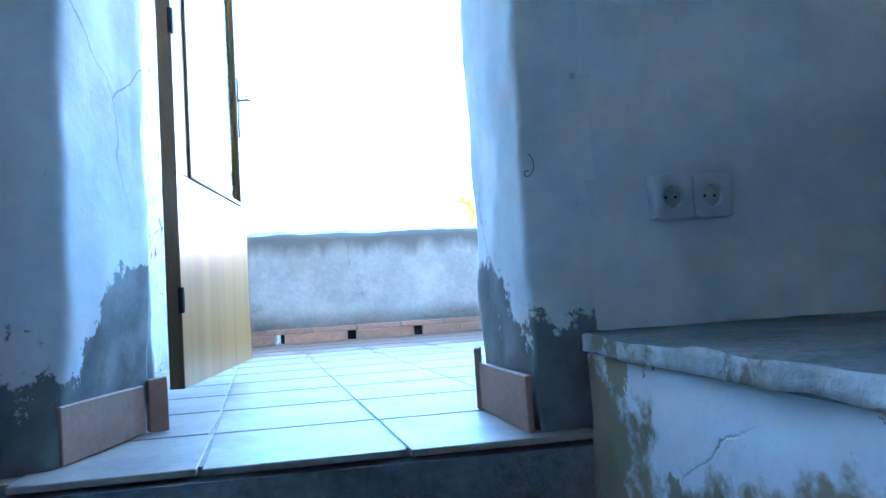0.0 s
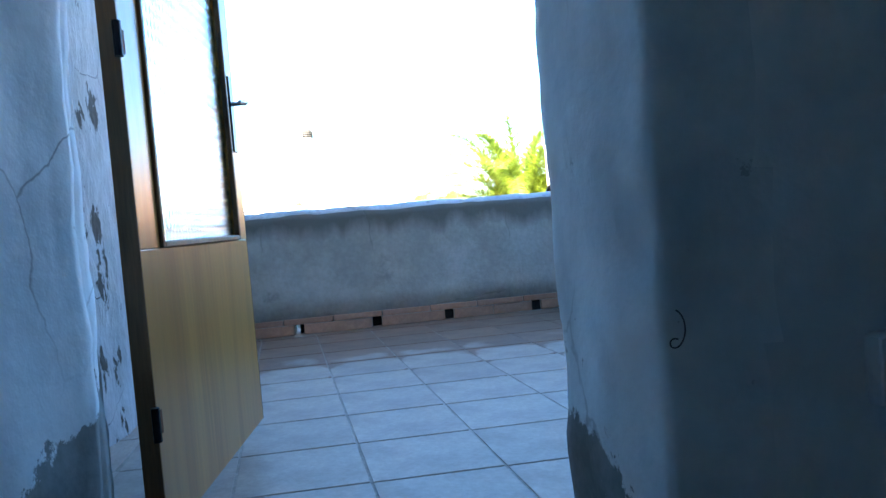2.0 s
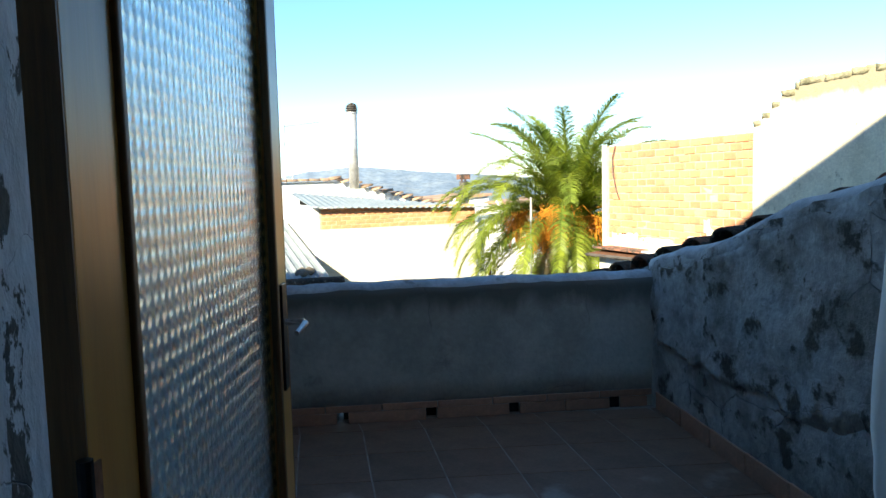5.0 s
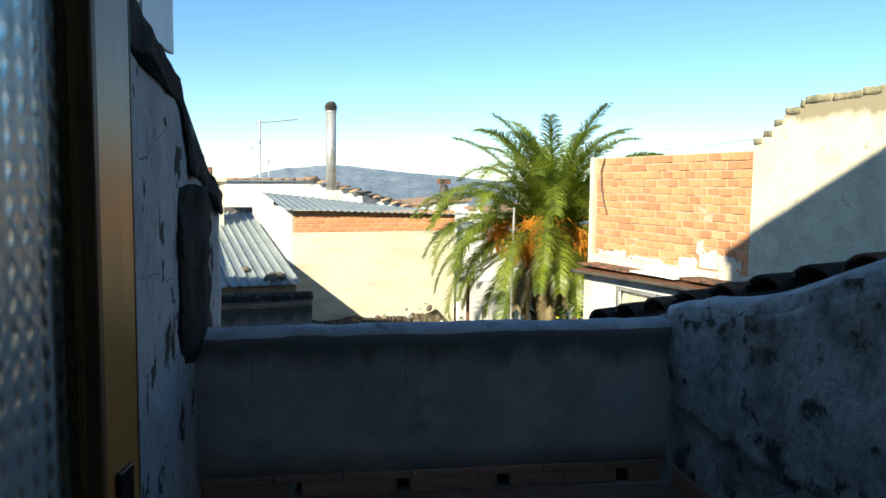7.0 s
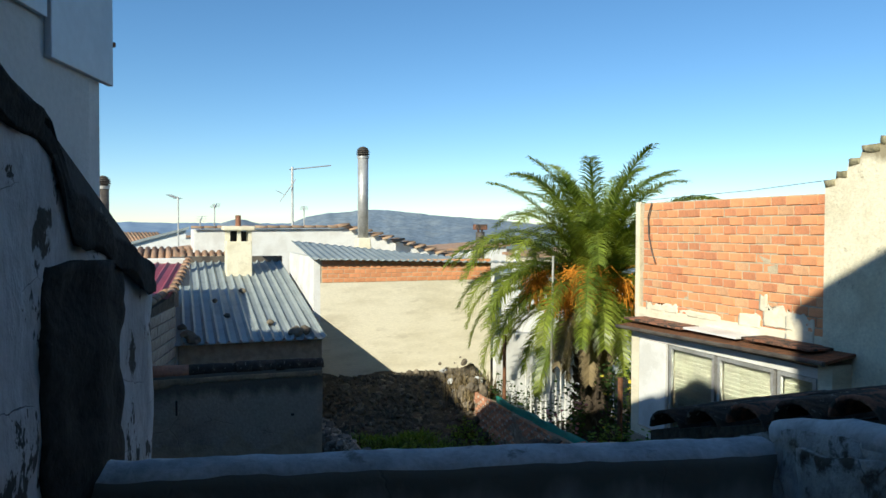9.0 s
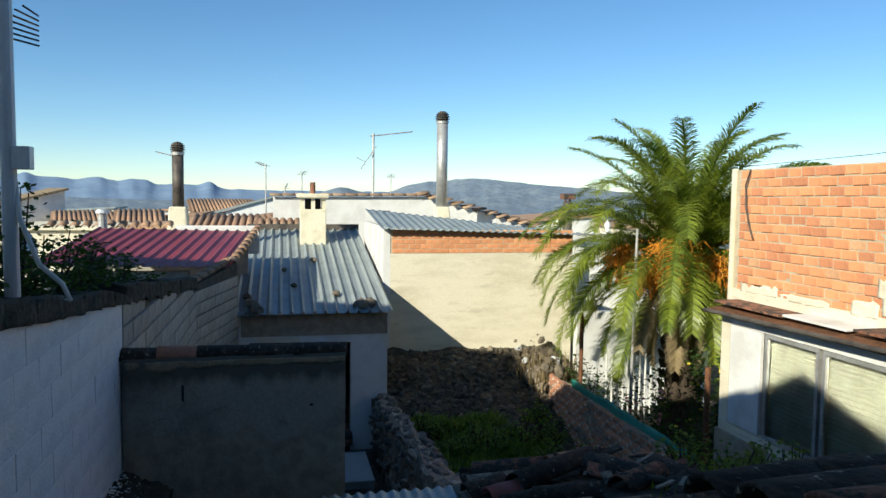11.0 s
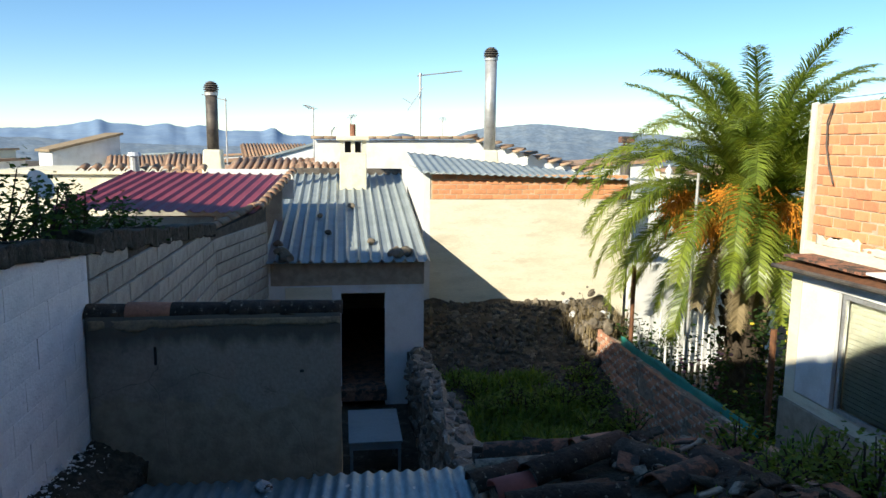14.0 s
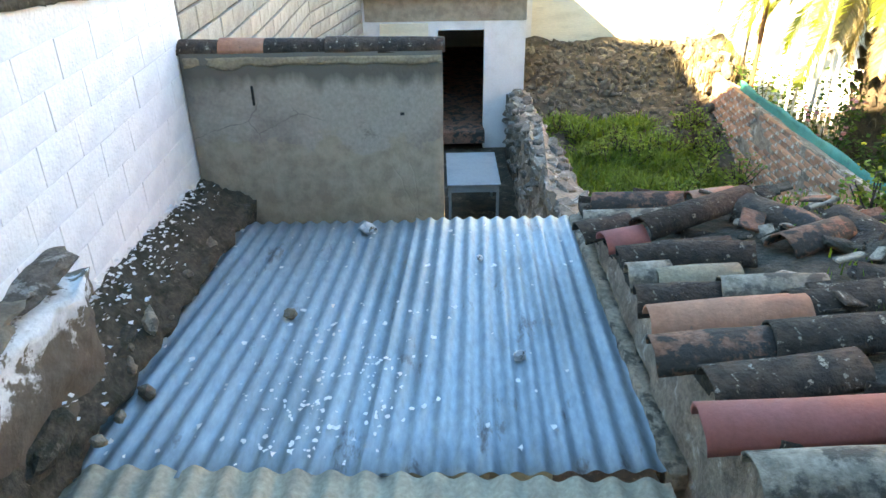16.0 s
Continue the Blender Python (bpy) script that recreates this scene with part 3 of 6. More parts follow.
for i in range(-3, 6):
    for j in range(-5, 9):
        yc = 2.69 + 0.345 * (j + 0.5)
        xc = 0.503 + 0.333 * (i + 0.5) + SK * (yc - 2.669)
        lo_x, hi_x = (0.06, 0.93) if yc < 2.0 else (-0.29, 2.0)
        if yc > 5.28 or yc < 1.3 or xc < lo_x - 0.12 or xc > hi_x + 0.12:
            continue
        y0, y1 = max(yc - 0.1685, 1.302), min(yc + 0.1685, 5.279)
        if y1 - y0 < 0.03:
            continue
        x0, x1 = max(xc - 0.1625, lo_x - 0.05), min(xc + 0.1625, hi_x + 0.04)
        m = pose((x0 + x1) / 2, (y0 + y1) / 2, floor_z((y0 + y1) / 2) - 0.0055, -0.66, 0, 0)
        piece("tile", tile_me, m @ Matrix.Diagonal(((x1 - x0) / 0.325, (y1 - y0) / 0.337, 1, 1)), terrace)

# skirting tiles in the doorway
skirt = thing("baseboard", label="terracotta skirting tiles of doorway and terrace", category="skirting", **structure)


def skirting(a, b, z0, h=0.085, t=0.012, material="terracotta"):
    d = Vector((b[0] - a[0], b[1] - a[1], 0))
    me = block_mesh("skirting_tile", d.length - 0.004, t, h, M[material], bevel=0.002)
    piece("skirting_tile", me, pose((a[0] + b[0]) / 2, (a[1] + b[1]) / 2, z0 + h / 2, 0, 0, math.degrees(math.atan2(d.y, d.x))), skirt)


skirting((0.058, 1.43), (0.125, 1.715), 0.065, 0.10)
skirting((0.130, 1.722), (0.165, 1.752), 0.065, 0.11, 0.016)
skirting((0.862, 1.35), (0.838, 1.655), 0.065, 0.10)
skirting((0.830, 1.662), (0.842, 1.70), 0.065, 0.13, 0.014)
def base_y(x):
    return 5.235 + 0.045 * (x + 0.27)


DRAINS = [0.136, 0.632, 1.107, 1.697]
spans, x = [], -0.265
for d in DRAINS + [1.92]:
    spans.append((x, d - 0.03))
    x = d + 0.03
for a, b in spans:
    n = max(1, round((b - a) / 0.3))
    for k in range(n):
        xa, xb = a + (b - a) * k / n, a + (b - a) * (k + 1) / n
        skirting((xa, base_y(xa) - 0.01), (xb, base_y(xb) - 0.01), 0.022, 0.062)
n = 7
for k in range(n):
    xa, xb = -0.27 + 2.19 * k / n, -0.27 + 2.19 * (k + 1) / n
    skirting((xa, base_y(xa) - 0.0095), (xb, base_y(xb) - 0.0095), 0.086, 0.038)
for k in range(8):
    skirting((1.925 + 0.012 * k, 5.262 - 0.33 * k), (1.937 + 0.012 * k, 4.935 - 0.33 * k), floor_z(5.1 - 0.33 * k), 0.095)

# parapet with drain holes
parapet = thing("parapet", label="low stained rendered parapet with rounded white coping", category="parapet", **structure)
for k, (a, b) in enumerate(spans):
    part("footing", boxes((a - (0.05 if k == 0 else 0), b + (0.1 if k == 4 else 0), base_y(b) + 0.004, 5.46, -0.02, 0.0855)), M["parapet"], parapet)
rings, nx = [], 110
verts, faces = [], []
sec = [(0.0, 0.086), (0.0, 0.25), (0.002, 0.42), (0.0, 0.58), (-0.003, 0.70), (-0.012, 0.735), (-0.010, 0.772), (0.02, 0.797), (0.085, 0.806), (0.13, 0.794), (0.152, 0.755), (0.17, 0.4), (0.19, 0.086)]
for i in range(nx + 1):
    px = -0.32 + 2.36 * i / nx
    for y, z in sec:
        w = wobble((px, y, z), 0.011, 3.2, 2) + wobble((px, y, z), 0.006, 13, 4)
        verts.append((px, base_y(px) + y + w.y + (0.05 * (px + 0.27) - 0.075) * (z - 0.08) / 0.72, z + (w.z if z > 0.7 else 0)))
c = len(sec)
for i in range(nx):
    for k in range(c - 1):
        faces.append((i * c + k, i * c + k + 1, (i + 1) * c + k + 1, (i + 1) * c + k))
    faces.append((i * c + c - 1, i * c, (i + 1) * c, (i + 1) * c + c - 1))
faces += [tuple(range(c)), tuple(nx * c + k for k in range(c))[::-1]]
body = link_mesh("wall", verts, faces, M["parapet"], True, parapet)
body.data.materials.append(M["parapet_top"])
for p in body.data.polygons:
    if len(p.vertices) == 4 and p.index % c in (6, 7, 8, 9):
        p.material_index = 1


# right terrace wall, rising towards the house
def right_top(x, y):
    return 0.79 + 0.27 * (5.5 - y) + 0.02 * math.sin(5 * y)
v, f = plan_solid([(1.925, 5.60), (1.93, 5.28), (1.965, 4.9), (2.05, 4.0), (2.16, 2.0), (2.40, 2.0), (2.30, 4.0), (2.20, 5.0), (2.16, 5.66)], -1.4, 1.0, step=0.045, amp=0.022, scale=5, seed=21, zstep=0.05, top=right_top)
right_wall = link_mesh("wall_east_terrace", v, f, M["peeling_dark"], True)
tagged(right_wall, "terrace side wall of flaking limewash over old stone", "wall", **structure)

def flake_foot(x, y):
    return 0.40 + 0.16 * noise.noise(Vector((1, y * 2.3, 5))) + 0.09 * noise.noise(Vector((4, y * 7.5, 2))) + 0.04 * noise.noise(Vector((7, y * 21, 8)))
v, f = plan_solid([(1.912, 5.20), (1.949, 4.9), (2.034, 4.0), (2.13, 2.3), (2.17, 2.3), (2.08, 4.0), (1.99, 4.9), (1.95, 5.20)], 0.3, 1.0, step=0.03, amp=0.022, scale=5, seed=21, zstep=0.03, top=lambda x, y: right_top(x, y) - 0.05 + 0.03 * noise.noise(Vector((2, y * 6, 1))), low=flake_foot)
link_mesh("limewash_crust", v, f, M["peeling_dark"], True, right_wall)
rim = tube([(1.985 + 0.092 * (5.4 - y), y, right_top(2, y) - 0.005) for y in [5.42 - 0.12 * k for k in range(27)]], [0.052 + 0.012 * noise.noise(Vector((k * 0.5, 3, 3))) for k in range(27)], 10)
for vert in rim.verts:
    vert.co += wobble(vert.co, 0.012, 9, 6)
part("rim", rim, M["parapet_top"], right_wall, "worn white rounded rim", smooth=True)

# left terrace wall with a broken edge
LEFT_TOP = [(2.0, 2.7), (4.0, 2.16), (4.4, 1.99), (4.75, 1.86), (4.97, 1.80), (5.06, 1.63), (5.3, 1.53), (5.5, 1.46), (5.65, 1.40), (5.85, 1.33)]
def left_top(x, y):
    for (a, za), (b, zb) in zip(LEFT_TOP, LEFT_TOP[1:]):
        if y <= b:
            return za + (zb - za) * max(0, (y - a) / (b - a)) + 0.03 * noise.noise(Vector((x * 4, y * 9, 1)))
    return 1.2
v, f = plan_solid([(-0.27, 2.0), (-0.272, 5.0), (-0.29, 5.79), (-0.58, 5.80), (-0.62, 2.0)], -1.4, 1.0, step=0.06, amp=0.018, scale=5, seed=31, zstep=0.08, top=left_top)
left_wall = link_mesh("wall_west_terrace", v, f, M["peeling"], True)
tagged(left_wall, "terrace side wall of peeling limewash with a crumbled top edge", "wall", **structure)
part_core = plan_solid([(-0.268, 4.93), (-0.250, 5.02), (-0.246, 5.30), (-0.262, 5.44), (-0.40, 5.45), (-0.40, 4.93)], 0.70, 1.43, step=0.03, amp=0.022, scale=6, seed=33, zstep=0.035)
link_mesh("bare_core", part_core[0], part_core[1], M["tar"], True, left_wall)
v, f = plan_solid([(-0.64, 2.6), (-0.258, 2.6), (-0.254, 4.0), (-0.262, 5.78), (-0.64, 5.8)], 0, 0.25, step=0.03, amp=0.015, scale=7, seed=80, zstep=0.025,
                  top=lambda x, y: left_top(x, y) + 0.02 + 0.02 * noise.noise(Vector((x * 9, y * 7, 6))), low=lambda x, y: left_top(x, y) - 0.085 - 0.12 * noise.noise(Vector((3, y * 4, 2))))
link_mesh("mossy_edge", v, f, M["tar"], True, left_wall)
# Dark plugs stand in for the shade inside the drain holes.
for k, d in enumerate(DRAINS):
    part("drain_pipe", boxes((d - 0.03 + (0.03 if k == 0 else 0), d + 0.03, 5.33, 5.37, 0.02, 0.085)), M["dark"], parapet)

# ---- neighbour at the left, yard walls ----
neighbour = thing("neighbour_house", None, "tall neighbouring house clad in white sheet panels", "house")
v, f = plan_solid([(-0.66, 2.05), (-0.66, 6.1), (-0.68, 6.26), (-2.5, 6.85), (-2.5, -4.0), (-0.95, -4.0), (-0.95, 2.05)], -3.6, 3.75, step=0.6, amp=0.01, zstep=0.8)
link_mesh("wall", v, f, M["limewash"], False, neighbour)
# These four blocks are unseen, sized only to cast shade over the yard.
part("upper_storey", boxes((-9.5, -2.52, -4.0, 2.0, -3.6, 6.3)), M["limewash"], neighbour)
part("side_wing", boxes((-9.5, -7.6, 2.003, 6.6, -3.6, 6.3)), M["limewash"], neighbour)
part("lower_wing", boxes((-7.597, -2.52, 2.003, 6.6, -3.6, 5.0)), M["limewash"], neighbour)
part("rear_wing", boxes((-12.5, -9.51, -4.0, 7.1, -3.6, 6.3), (-9.509, -7.6, 6.602, 7.1, -3.6, 6.3)), M["limewash"], neighbour)
part("panel", boxes((-0.655, -0.635, 4.4, 5.72, 2.30, 3.7), bevel=0.004), M["sheet_white"], neighbour)
part("panel", boxes((-0.658, -0.630, 5.735, 6.29, 2.16, 3.7), bevel=0.004), M["sheet_white"], neighbour)

# unseen block added to cut the sky light on terrace and yard
east_blocker = thing("sky_light_blocker", YARD, "unseen tall rendered block added to hold back sky light", "house")
part("wall", boxes((4.86, 8.88, -5.5, 3.55, -3.6, 6.3)), M["grey_render"], east_blocker)
part("roof_slab", boxes((4.72, 8.90, -5.6, 3.62, 6.302, 6.5)), M["cement"], east_blocker)

# ground far below and to the horizon
def ground_z(x, y):
    d = math.hypot(x, y)
    return -3.6 if d < 60 else -3.6 - min(60, (d - 60) * 0.12)
verts, faces, rads = [], [], [0, 4, 8, 12, 16, 20, 26, 34, 45, 60, 90, 140, 220, 400, 800, 1500, 2600, 4200]
for q in rads:
    for k in range(48):
        a = 2 * math.pi * k / 48
        verts.append((q * math.cos(a), q * math.sin(a), ground_z(q, 0)))
for i in range(len(rads) - 1):
    for k in range(48):
        a, b = i * 48 + k, i * 48 + (k + 1) % 48
        faces.append((a, b, b + 48, a + 48))
ground = tagged(link_mesh("ground", verts, faces, M["earth"], True), "dark bare earth of the yards and the plain beyond", "ground", **structure)

# painted block wall, then bare block wall, along the left
WR = 1.09
white_wall = thing("wall_west_yard", YARD, "white painted concrete block wall with an old mossy top", "wall", **structure)
def white_top(u):
    return 0.83 - 0.10 * (u - 7.6)
verts = [(r, u, z) for r in (WR - 0.28, WR + 0.02) for u, z in ((6.3, -3.6), (9.9, -3.6), (9.9, white_top(9.9)), (6.3, white_top(6.3)))]
link_mesh("core", verts, [(0, 1, 2, 3), (7, 6, 5, 4), (0, 4, 5, 1), (1, 5, 6, 2), (2, 6, 7, 3), (3, 7, 4, 0)], M["white_block"], False, white_wall)
white_me = [block_mesh("block", 0.398, 0.06, 0.1985, M["white_block"], 0.0025, s) for s in range(4)]
bonded(white_wall, "block", white_me, 0.40, 0.2, (WR - 0.0055, 6.35), (0, 1), 10, -0.98, 3.5, 0.002, 0.0, keep=lambda along, z: z + 0.08 < white_top(6.35 + along))
for k in range(8):
    u = 6.2 + 0.47 * k
    v, f = plan_solid([(WR - 0.33, u), (WR + 0.05, u), (WR + 0.06, u + 0.47), (WR - 0.33, u + 0.47)], 0.57, 0.80, step=0.06, amp=0.02, scale=6, seed=40 + k, zstep=0.05, top=lambda x, y: 0.96 - 0.11 * (y - 7.6) + 0.05 * noise.noise(Vector((x * 5, y * 5, 3))), low=lambda x, y: white_top(y) + 0.004)
    link_mesh("coping", v, f, M["moss"], True, white_wall)
bare_wall = thing("wall_west_yard_bare", YARD, "bare grey concrete block wall sloping down with the yard", "wall", **structure)
block_me = [block_mesh("block", 0.398, 0.06, 0.180, M["block"], 0.008, s + 9) for s in range(4)]
verts = [(r, u, z) for r in (WR - 0.28, WR) for u, z in ((9.9, -3.6), (15.35, -3.6), (15.35, 0.11), (15.0, 0.15), (9.9, 0.66))]
link_mesh("core", verts, [(0, 1, 2, 3, 4), (9, 8, 7, 6, 5), (0, 5, 6, 1), (1, 6, 7, 2), (2, 7, 8, 3), (3, 8, 9, 4), (4, 9, 5, 0)], M["joint_dark"], False, bare_wall)
bonded(bare_wall, "block", block_me, 0.40, 0.2, (WR + 0.001, 9.92), (0, 1), 14, -2.2, 5.4, 0.004, keep=lambda s, z: z < max(0.60 - 0.10 * s, 0.08))

# grey rendered cross wall with clay coping
grey = thing("wall_cross_yard", YARD, "grey cement rendered wall with clay tile coping", "wall", **structure)
v, f = plan_solid([(WR + 0.035, 9.74), (2.97, 9.74), (2.97, 9.95), (WR + 0.035, 9.95)], -3.4, 0.16, step=0.08, amp=0.007, scale=4, seed=51)
link_mesh("wall", v, f, M["grey_render"], True, grey)
for k, (key, l) in enumerate((("clay_grey", 0.30), ("clay_orange", 0.33), ("clay_grey", 0.44), ("clay_grey", 0.40), ("clay_grey", 0.44))):
    me = barrel_mesh("coping_tile", l + 0.03, 0.105, 0.095, M[key])
    piece("coping_tile", me, pose(1.10 + (0, 0.30, 0.62, 1.05, 1.42)[k], 9.845, 0.15 + 0.006 * (k % 2), 0, 0, 0), grey)

v, f = plan_solid([(WR + 0.06, 9.732), (2.965, 9.732), (2.965, 9.745), (WR + 0.06, 9.745)], 0.03, 0.13, step=0.035, amp=0.012, scale=9, seed=54, zstep=0.03, low=lambda x, y: 0.085 - 0.08 * abs(noise.noise(Vector((x * 3.1, 4, 2)))))
link_mesh("peeled_band", v, f, M["ochre"], True, grey)
# Slots drawn as dark strips on the face, their shade put into the colour.
for r, z0, z1, w in ((1.60, -0.21, -0.07, 0.018), (2.66, -0.30, -0.28, 0.03)):
    part("gouge", boxes((r, r + w, 9.724, 9.738, z0, z1), bevel=0.003), M["tar"], grey)
# corrugated lean-to roof below the parapet
for k in range(11):
    u = 10.0 + 0.48 * k
    v, f = plan_solid([(WR - 0.33, u), (WR + 0.045, u), (WR + 0.05, u + 0.48), (WR - 0.33, u + 0.48)], 0.05, 0.7, step=0.07, amp=0.025, scale=6, seed=140 + k, zstep=0.05,
                      top=lambda x, y: 0.76 - 0.10 * (y - 9.9) + 0.04 * noise.noise(Vector((x * 5, y * 5, 3))), low=lambda x, y: 0.60 - 0.10 * (y - 9.9) + 0.05 * noise.noise(Vector((2, y * 4, 7))))
    link_mesh("coping", v, f, M["moss"], True, bare_wall)
lean = thing("lean_to_roof", YARD, "corrugated galvanised lean-to roof spotted with droppings", "roof")
def lean_z(r, u):
    return -1.03 + 0.012 * (8 - u)
for a, b, dz in ((1.27, 2.80, 0.0), (2.66, 3.93, 0.016)):
    v, f = sheet_corrugated(a, b, 6.93, 9.5, lambda r, u: lean_z(r, u) + dz, 0.108, 0.026, bow=0.012)
    v = [(r + (0.145 - 0.05 * (r - 1.27)) * (u - 8.2), u, z) for r, u, z in v]
    thick(link_mesh("sheet", v, f, M["tin"], True, lean), 0.0015)
v, f = sheet_corrugated(0.95, 3.9, 5.45, 7.02, lambda r, u: lean_z(r, u) + 0.03, 0.15, 0.04, bow=0.01)
v = [(r, u - 0.055 * (r - 0.95) * (u > 6), z) for r, u, z in v]
thick(link_mesh("fibre_sheet", v, f, M["tan_sheet"], True, lean), 0.006)
for k in range(6):
    u = 7.0 + 0.42 * k
    a = 1.26 + 0.135 * (u - 8.2)
    v, f = plan_solid([(a - 0.05, u), (a + 0.035, u), (a + 0.09, u + 0.40), (a, u + 0.40)], -1.08, -0.985, step=0.04, amp=0.02, scale=8, seed=190 + k, zstep=0.03)
    link_mesh("edge_mortar", v, f, M["lichen_tile" if k % 2 else "moss"], True, lean)
v, f = plan_solid([(3.90, 6.9), (3.99, 6.9), (4.0, 9.45), (3.90, 9.45)], -1.10, -0.985, step=0.05, amp=0.022, scale=7, seed=57, zstep=0.03)
link_mesh("mortar_fillet", v, f, M["lichen_tile"], True, lean)
part("support_wall", boxes((1.3, 3.9, 9.3, 9.46, -3.6, -1.08)), M["grey_render"], lean)

# ---- dirt strip and rubble beside the lean-to ----
dirt = thing("dirt_bank", YARD, "mossy earth bank strewn with white paint flakes", "bank", kind="stuff")
verts, faces = [], []
for i in range(90):
    for j in range(16):
        u, q = 6.3 + 3.45 * i / 89, j / 15
        r = WR + 0.02 + q * (0.24 + 0.16 * (u - 7) / 2.5)
        z = -0.60 - 0.10 * (u - 7.8) * (1 - q) - 0.36 * q + 0.05 * noise.noise(Vector((r * 7, u * 6, 0))) + 0.035 * noise.noise(Vector((r * 19, u * 17, 4))) + 0.02 * noise.noise(Vector((r * 45, u * 40, 9)))
        verts.append((r + 0.025 * q * noise.noise(Vector((u * 9, 2, 7))), u, z))
for i in range(89):
    for j in range(15):
        a = i * 16 + j
        faces.append((a, a + 1, a + 17, a + 16))
thick(link_mesh("earth", verts, faces, M["moss"], True, dirt), 0.2)
rng = random.Random(4)
verts, faces = [], []
for k in range(420):
    q = abs(rng.gauss(0, 0.35))
    u = rng.uniform(7.0, 9.7)
    r = WR + 0.035 + min(q, 1) * 0.26
    z = -0.595 - 0.10 * (u - 7.8) * (1 - min(q, 1)) - 0.36 * min(q, 1) + 0.03
    s, a = rng.uniform(0.006, 0.022), rng.uniform(0, 6.3)
    b = len(verts)
    for c in range(4):
        verts.append((r + s * math.cos(a + c * 1.57) * rng.uniform(0.6, 1), u + s * math.sin(a + c * 1.57) * rng.uniform(0.6, 1), z + rng.uniform(-0.006, 0.01)))
    faces.append((b, b + 1, b + 2, b + 3))
link_mesh("paint_flakes", verts, faces, M["limewash"], False, dirt)


def stone_mesh(seed, size, material):
    bm = bmesh.new()
    bmesh.ops.create_icosphere(bm, subdivisions=3 if size[1] > 0.2 else 2, radius=1)
    for v in bm.verts:
        v.co = Vector((v.co.x * size[0], v.co.y * size[1], v.co.z * size[2])) * (1 + 0.45 * noise.noise(v.co * 1.3 + Vector((seed, 0, 0))) + 0.20 * noise.noise(v.co * 3.7 + Vector((0, seed, 0))))
    me = bpy.data.meshes.new("stone")
    bm.to_mesh(me)
    bm.free()
    me.materials.append(material)
    me.polygons.foreach_set("use_smooth", [False] * len(me.polygons))
    return me


STONES = [stone_mesh(s * 3.7, (0.11, 0.09, 0.075), M["stone"]) for s in range(6)]
PALE_STONES = [stone_mesh(s * 2.9 + 40, (0.12, 0.10, 0.08), M["peeling"]) for s in range(3)]
rubble = thing("rubble_wall", YARD, "broken rubble wall stub with old limewash", "wall")
rng = random.Random(8)
part("core", boxes((0.72, 1.10, 6.25, 7.55, -3.6, -0.62), bevel=0.05), M["moss"], rubble)
v, f = plan_solid([(0.95, 6.2), (1.20, 6.2), (1.25, 6.9), (1.285, 7.25), (1.27, 7.52), (1.20, 7.70), (0.95, 7.7)], -1.1, -0.34, step=0.035, amp=0.045, scale=5, seed=36, zstep=0.035, top=lambda x, y: -0.33 - 0.16 * max(0, y - 7.35) + 0.03 * noise.noise(Vector((x * 6, y * 5, 1))))
link_mesh("plastered_stub", v, f, M["flaked_white"], True, rubble)
for k, (r, u, z, a, b, h, key) in enumerate(((1.13, 7.36, -0.25, 0.15, 0.25, 0.045, "wall_stone"), (1.10, 6.95, -0.27, 0.16, 0.22, 0.06, "stone"), (1.24, 6.95, -0.80, 0.09, 0.22, 0.08, "moss"),
                                                  (1.27, 7.74, -0.84, 0.07, 0.13, 0.04, "moss"), (1.10, 6.6, -0.32, 0.17, 0.25, 0.09, "moss"), (1.34, 7.95, -0.86, 0.05, 0.13, 0.035, "lichen_tile"))):
    piece("stone", stone_mesh(k * 5.3 + 3, (a, b, h), M[key]), pose(r, u, z, 5, -4, 9 * k - 20), rubble)
for k in range(15):
    piece("stone", rng.choice(STONES), pose(rng.uniform(1.22, 1.42), rng.uniform(6.9, 9.2), -0.90 + rng.uniform(-0.06, 0.06), rng.uniform(0, 360), rng.uniform(0, 360), rng.uniform(0, 360)) @ Matrix.Scale(rng.uniform(0.15, 0.5), 4), rubble)

# droppings and debris on the sheets
spots = thing("bird_droppings", YARD, "white bird droppings spattered over the tin roof", "droppings", kind="stuff")
verts, faces = [], []
for k in range(285):
    if k < 200:
        r, u, s = rng.gauss(2.35, 0.25), rng.gauss(7.45, 0.4), rng.uniform(0.004, 0.019)
    else:
        r, u, s = rng.uniform(1.4, 3.8), rng.uniform(7.0, 9.4), rng.uniform(0.004, 0.024)
    if not 6.96 < u < 9.45:
        continue
    b, a0 = len(verts), rng.uniform(0, 6)
    for c in range(7):
        q = s * rng.uniform(0.25, 1.05)
        verts.append((r + q * math.cos(a0 + c * 0.9), u + 1.3 * q * math.sin(a0 + c * 0.9), lean_z(r, u) + 0.0215 + (0.014 if r > 2.62 else 0)))
    faces.append(tuple(range(b, b + 7)))
link_mesh("droppings", verts, faces, M["limewash"], False, spots)
for k, (r, u, s) in enumerate(((2.42, 9.32, 0.055), (2.05, 8.2, 0.04), (3.2, 8.85, 0.025), (1.45, 7.5, 0.05), (3.35, 7.75, 0.03))):
    ob = new("debris_stone", STONES[k % 6] if k % 2 else PALE_STONES[k % 3])
    ob.matrix_world = YARD @ pose(r, u, lean_z(r, u) + 0.035, 30 * k, 20, 50 * k) @ Matrix.Scale(s / 0.1, 4)
    tagged(ob, "small loose stone lying on the tin roof", "stone", "loose stones on the tin roof")

# ---- clay tile roofs at the right ----
TILE_KINDS = [barrel_mesh("roof_tile", 0.50, 0.100, 0.082, M[k]) for k in ("clay_grey", "clay_grey", "clay", "clay_grey", "clay")]
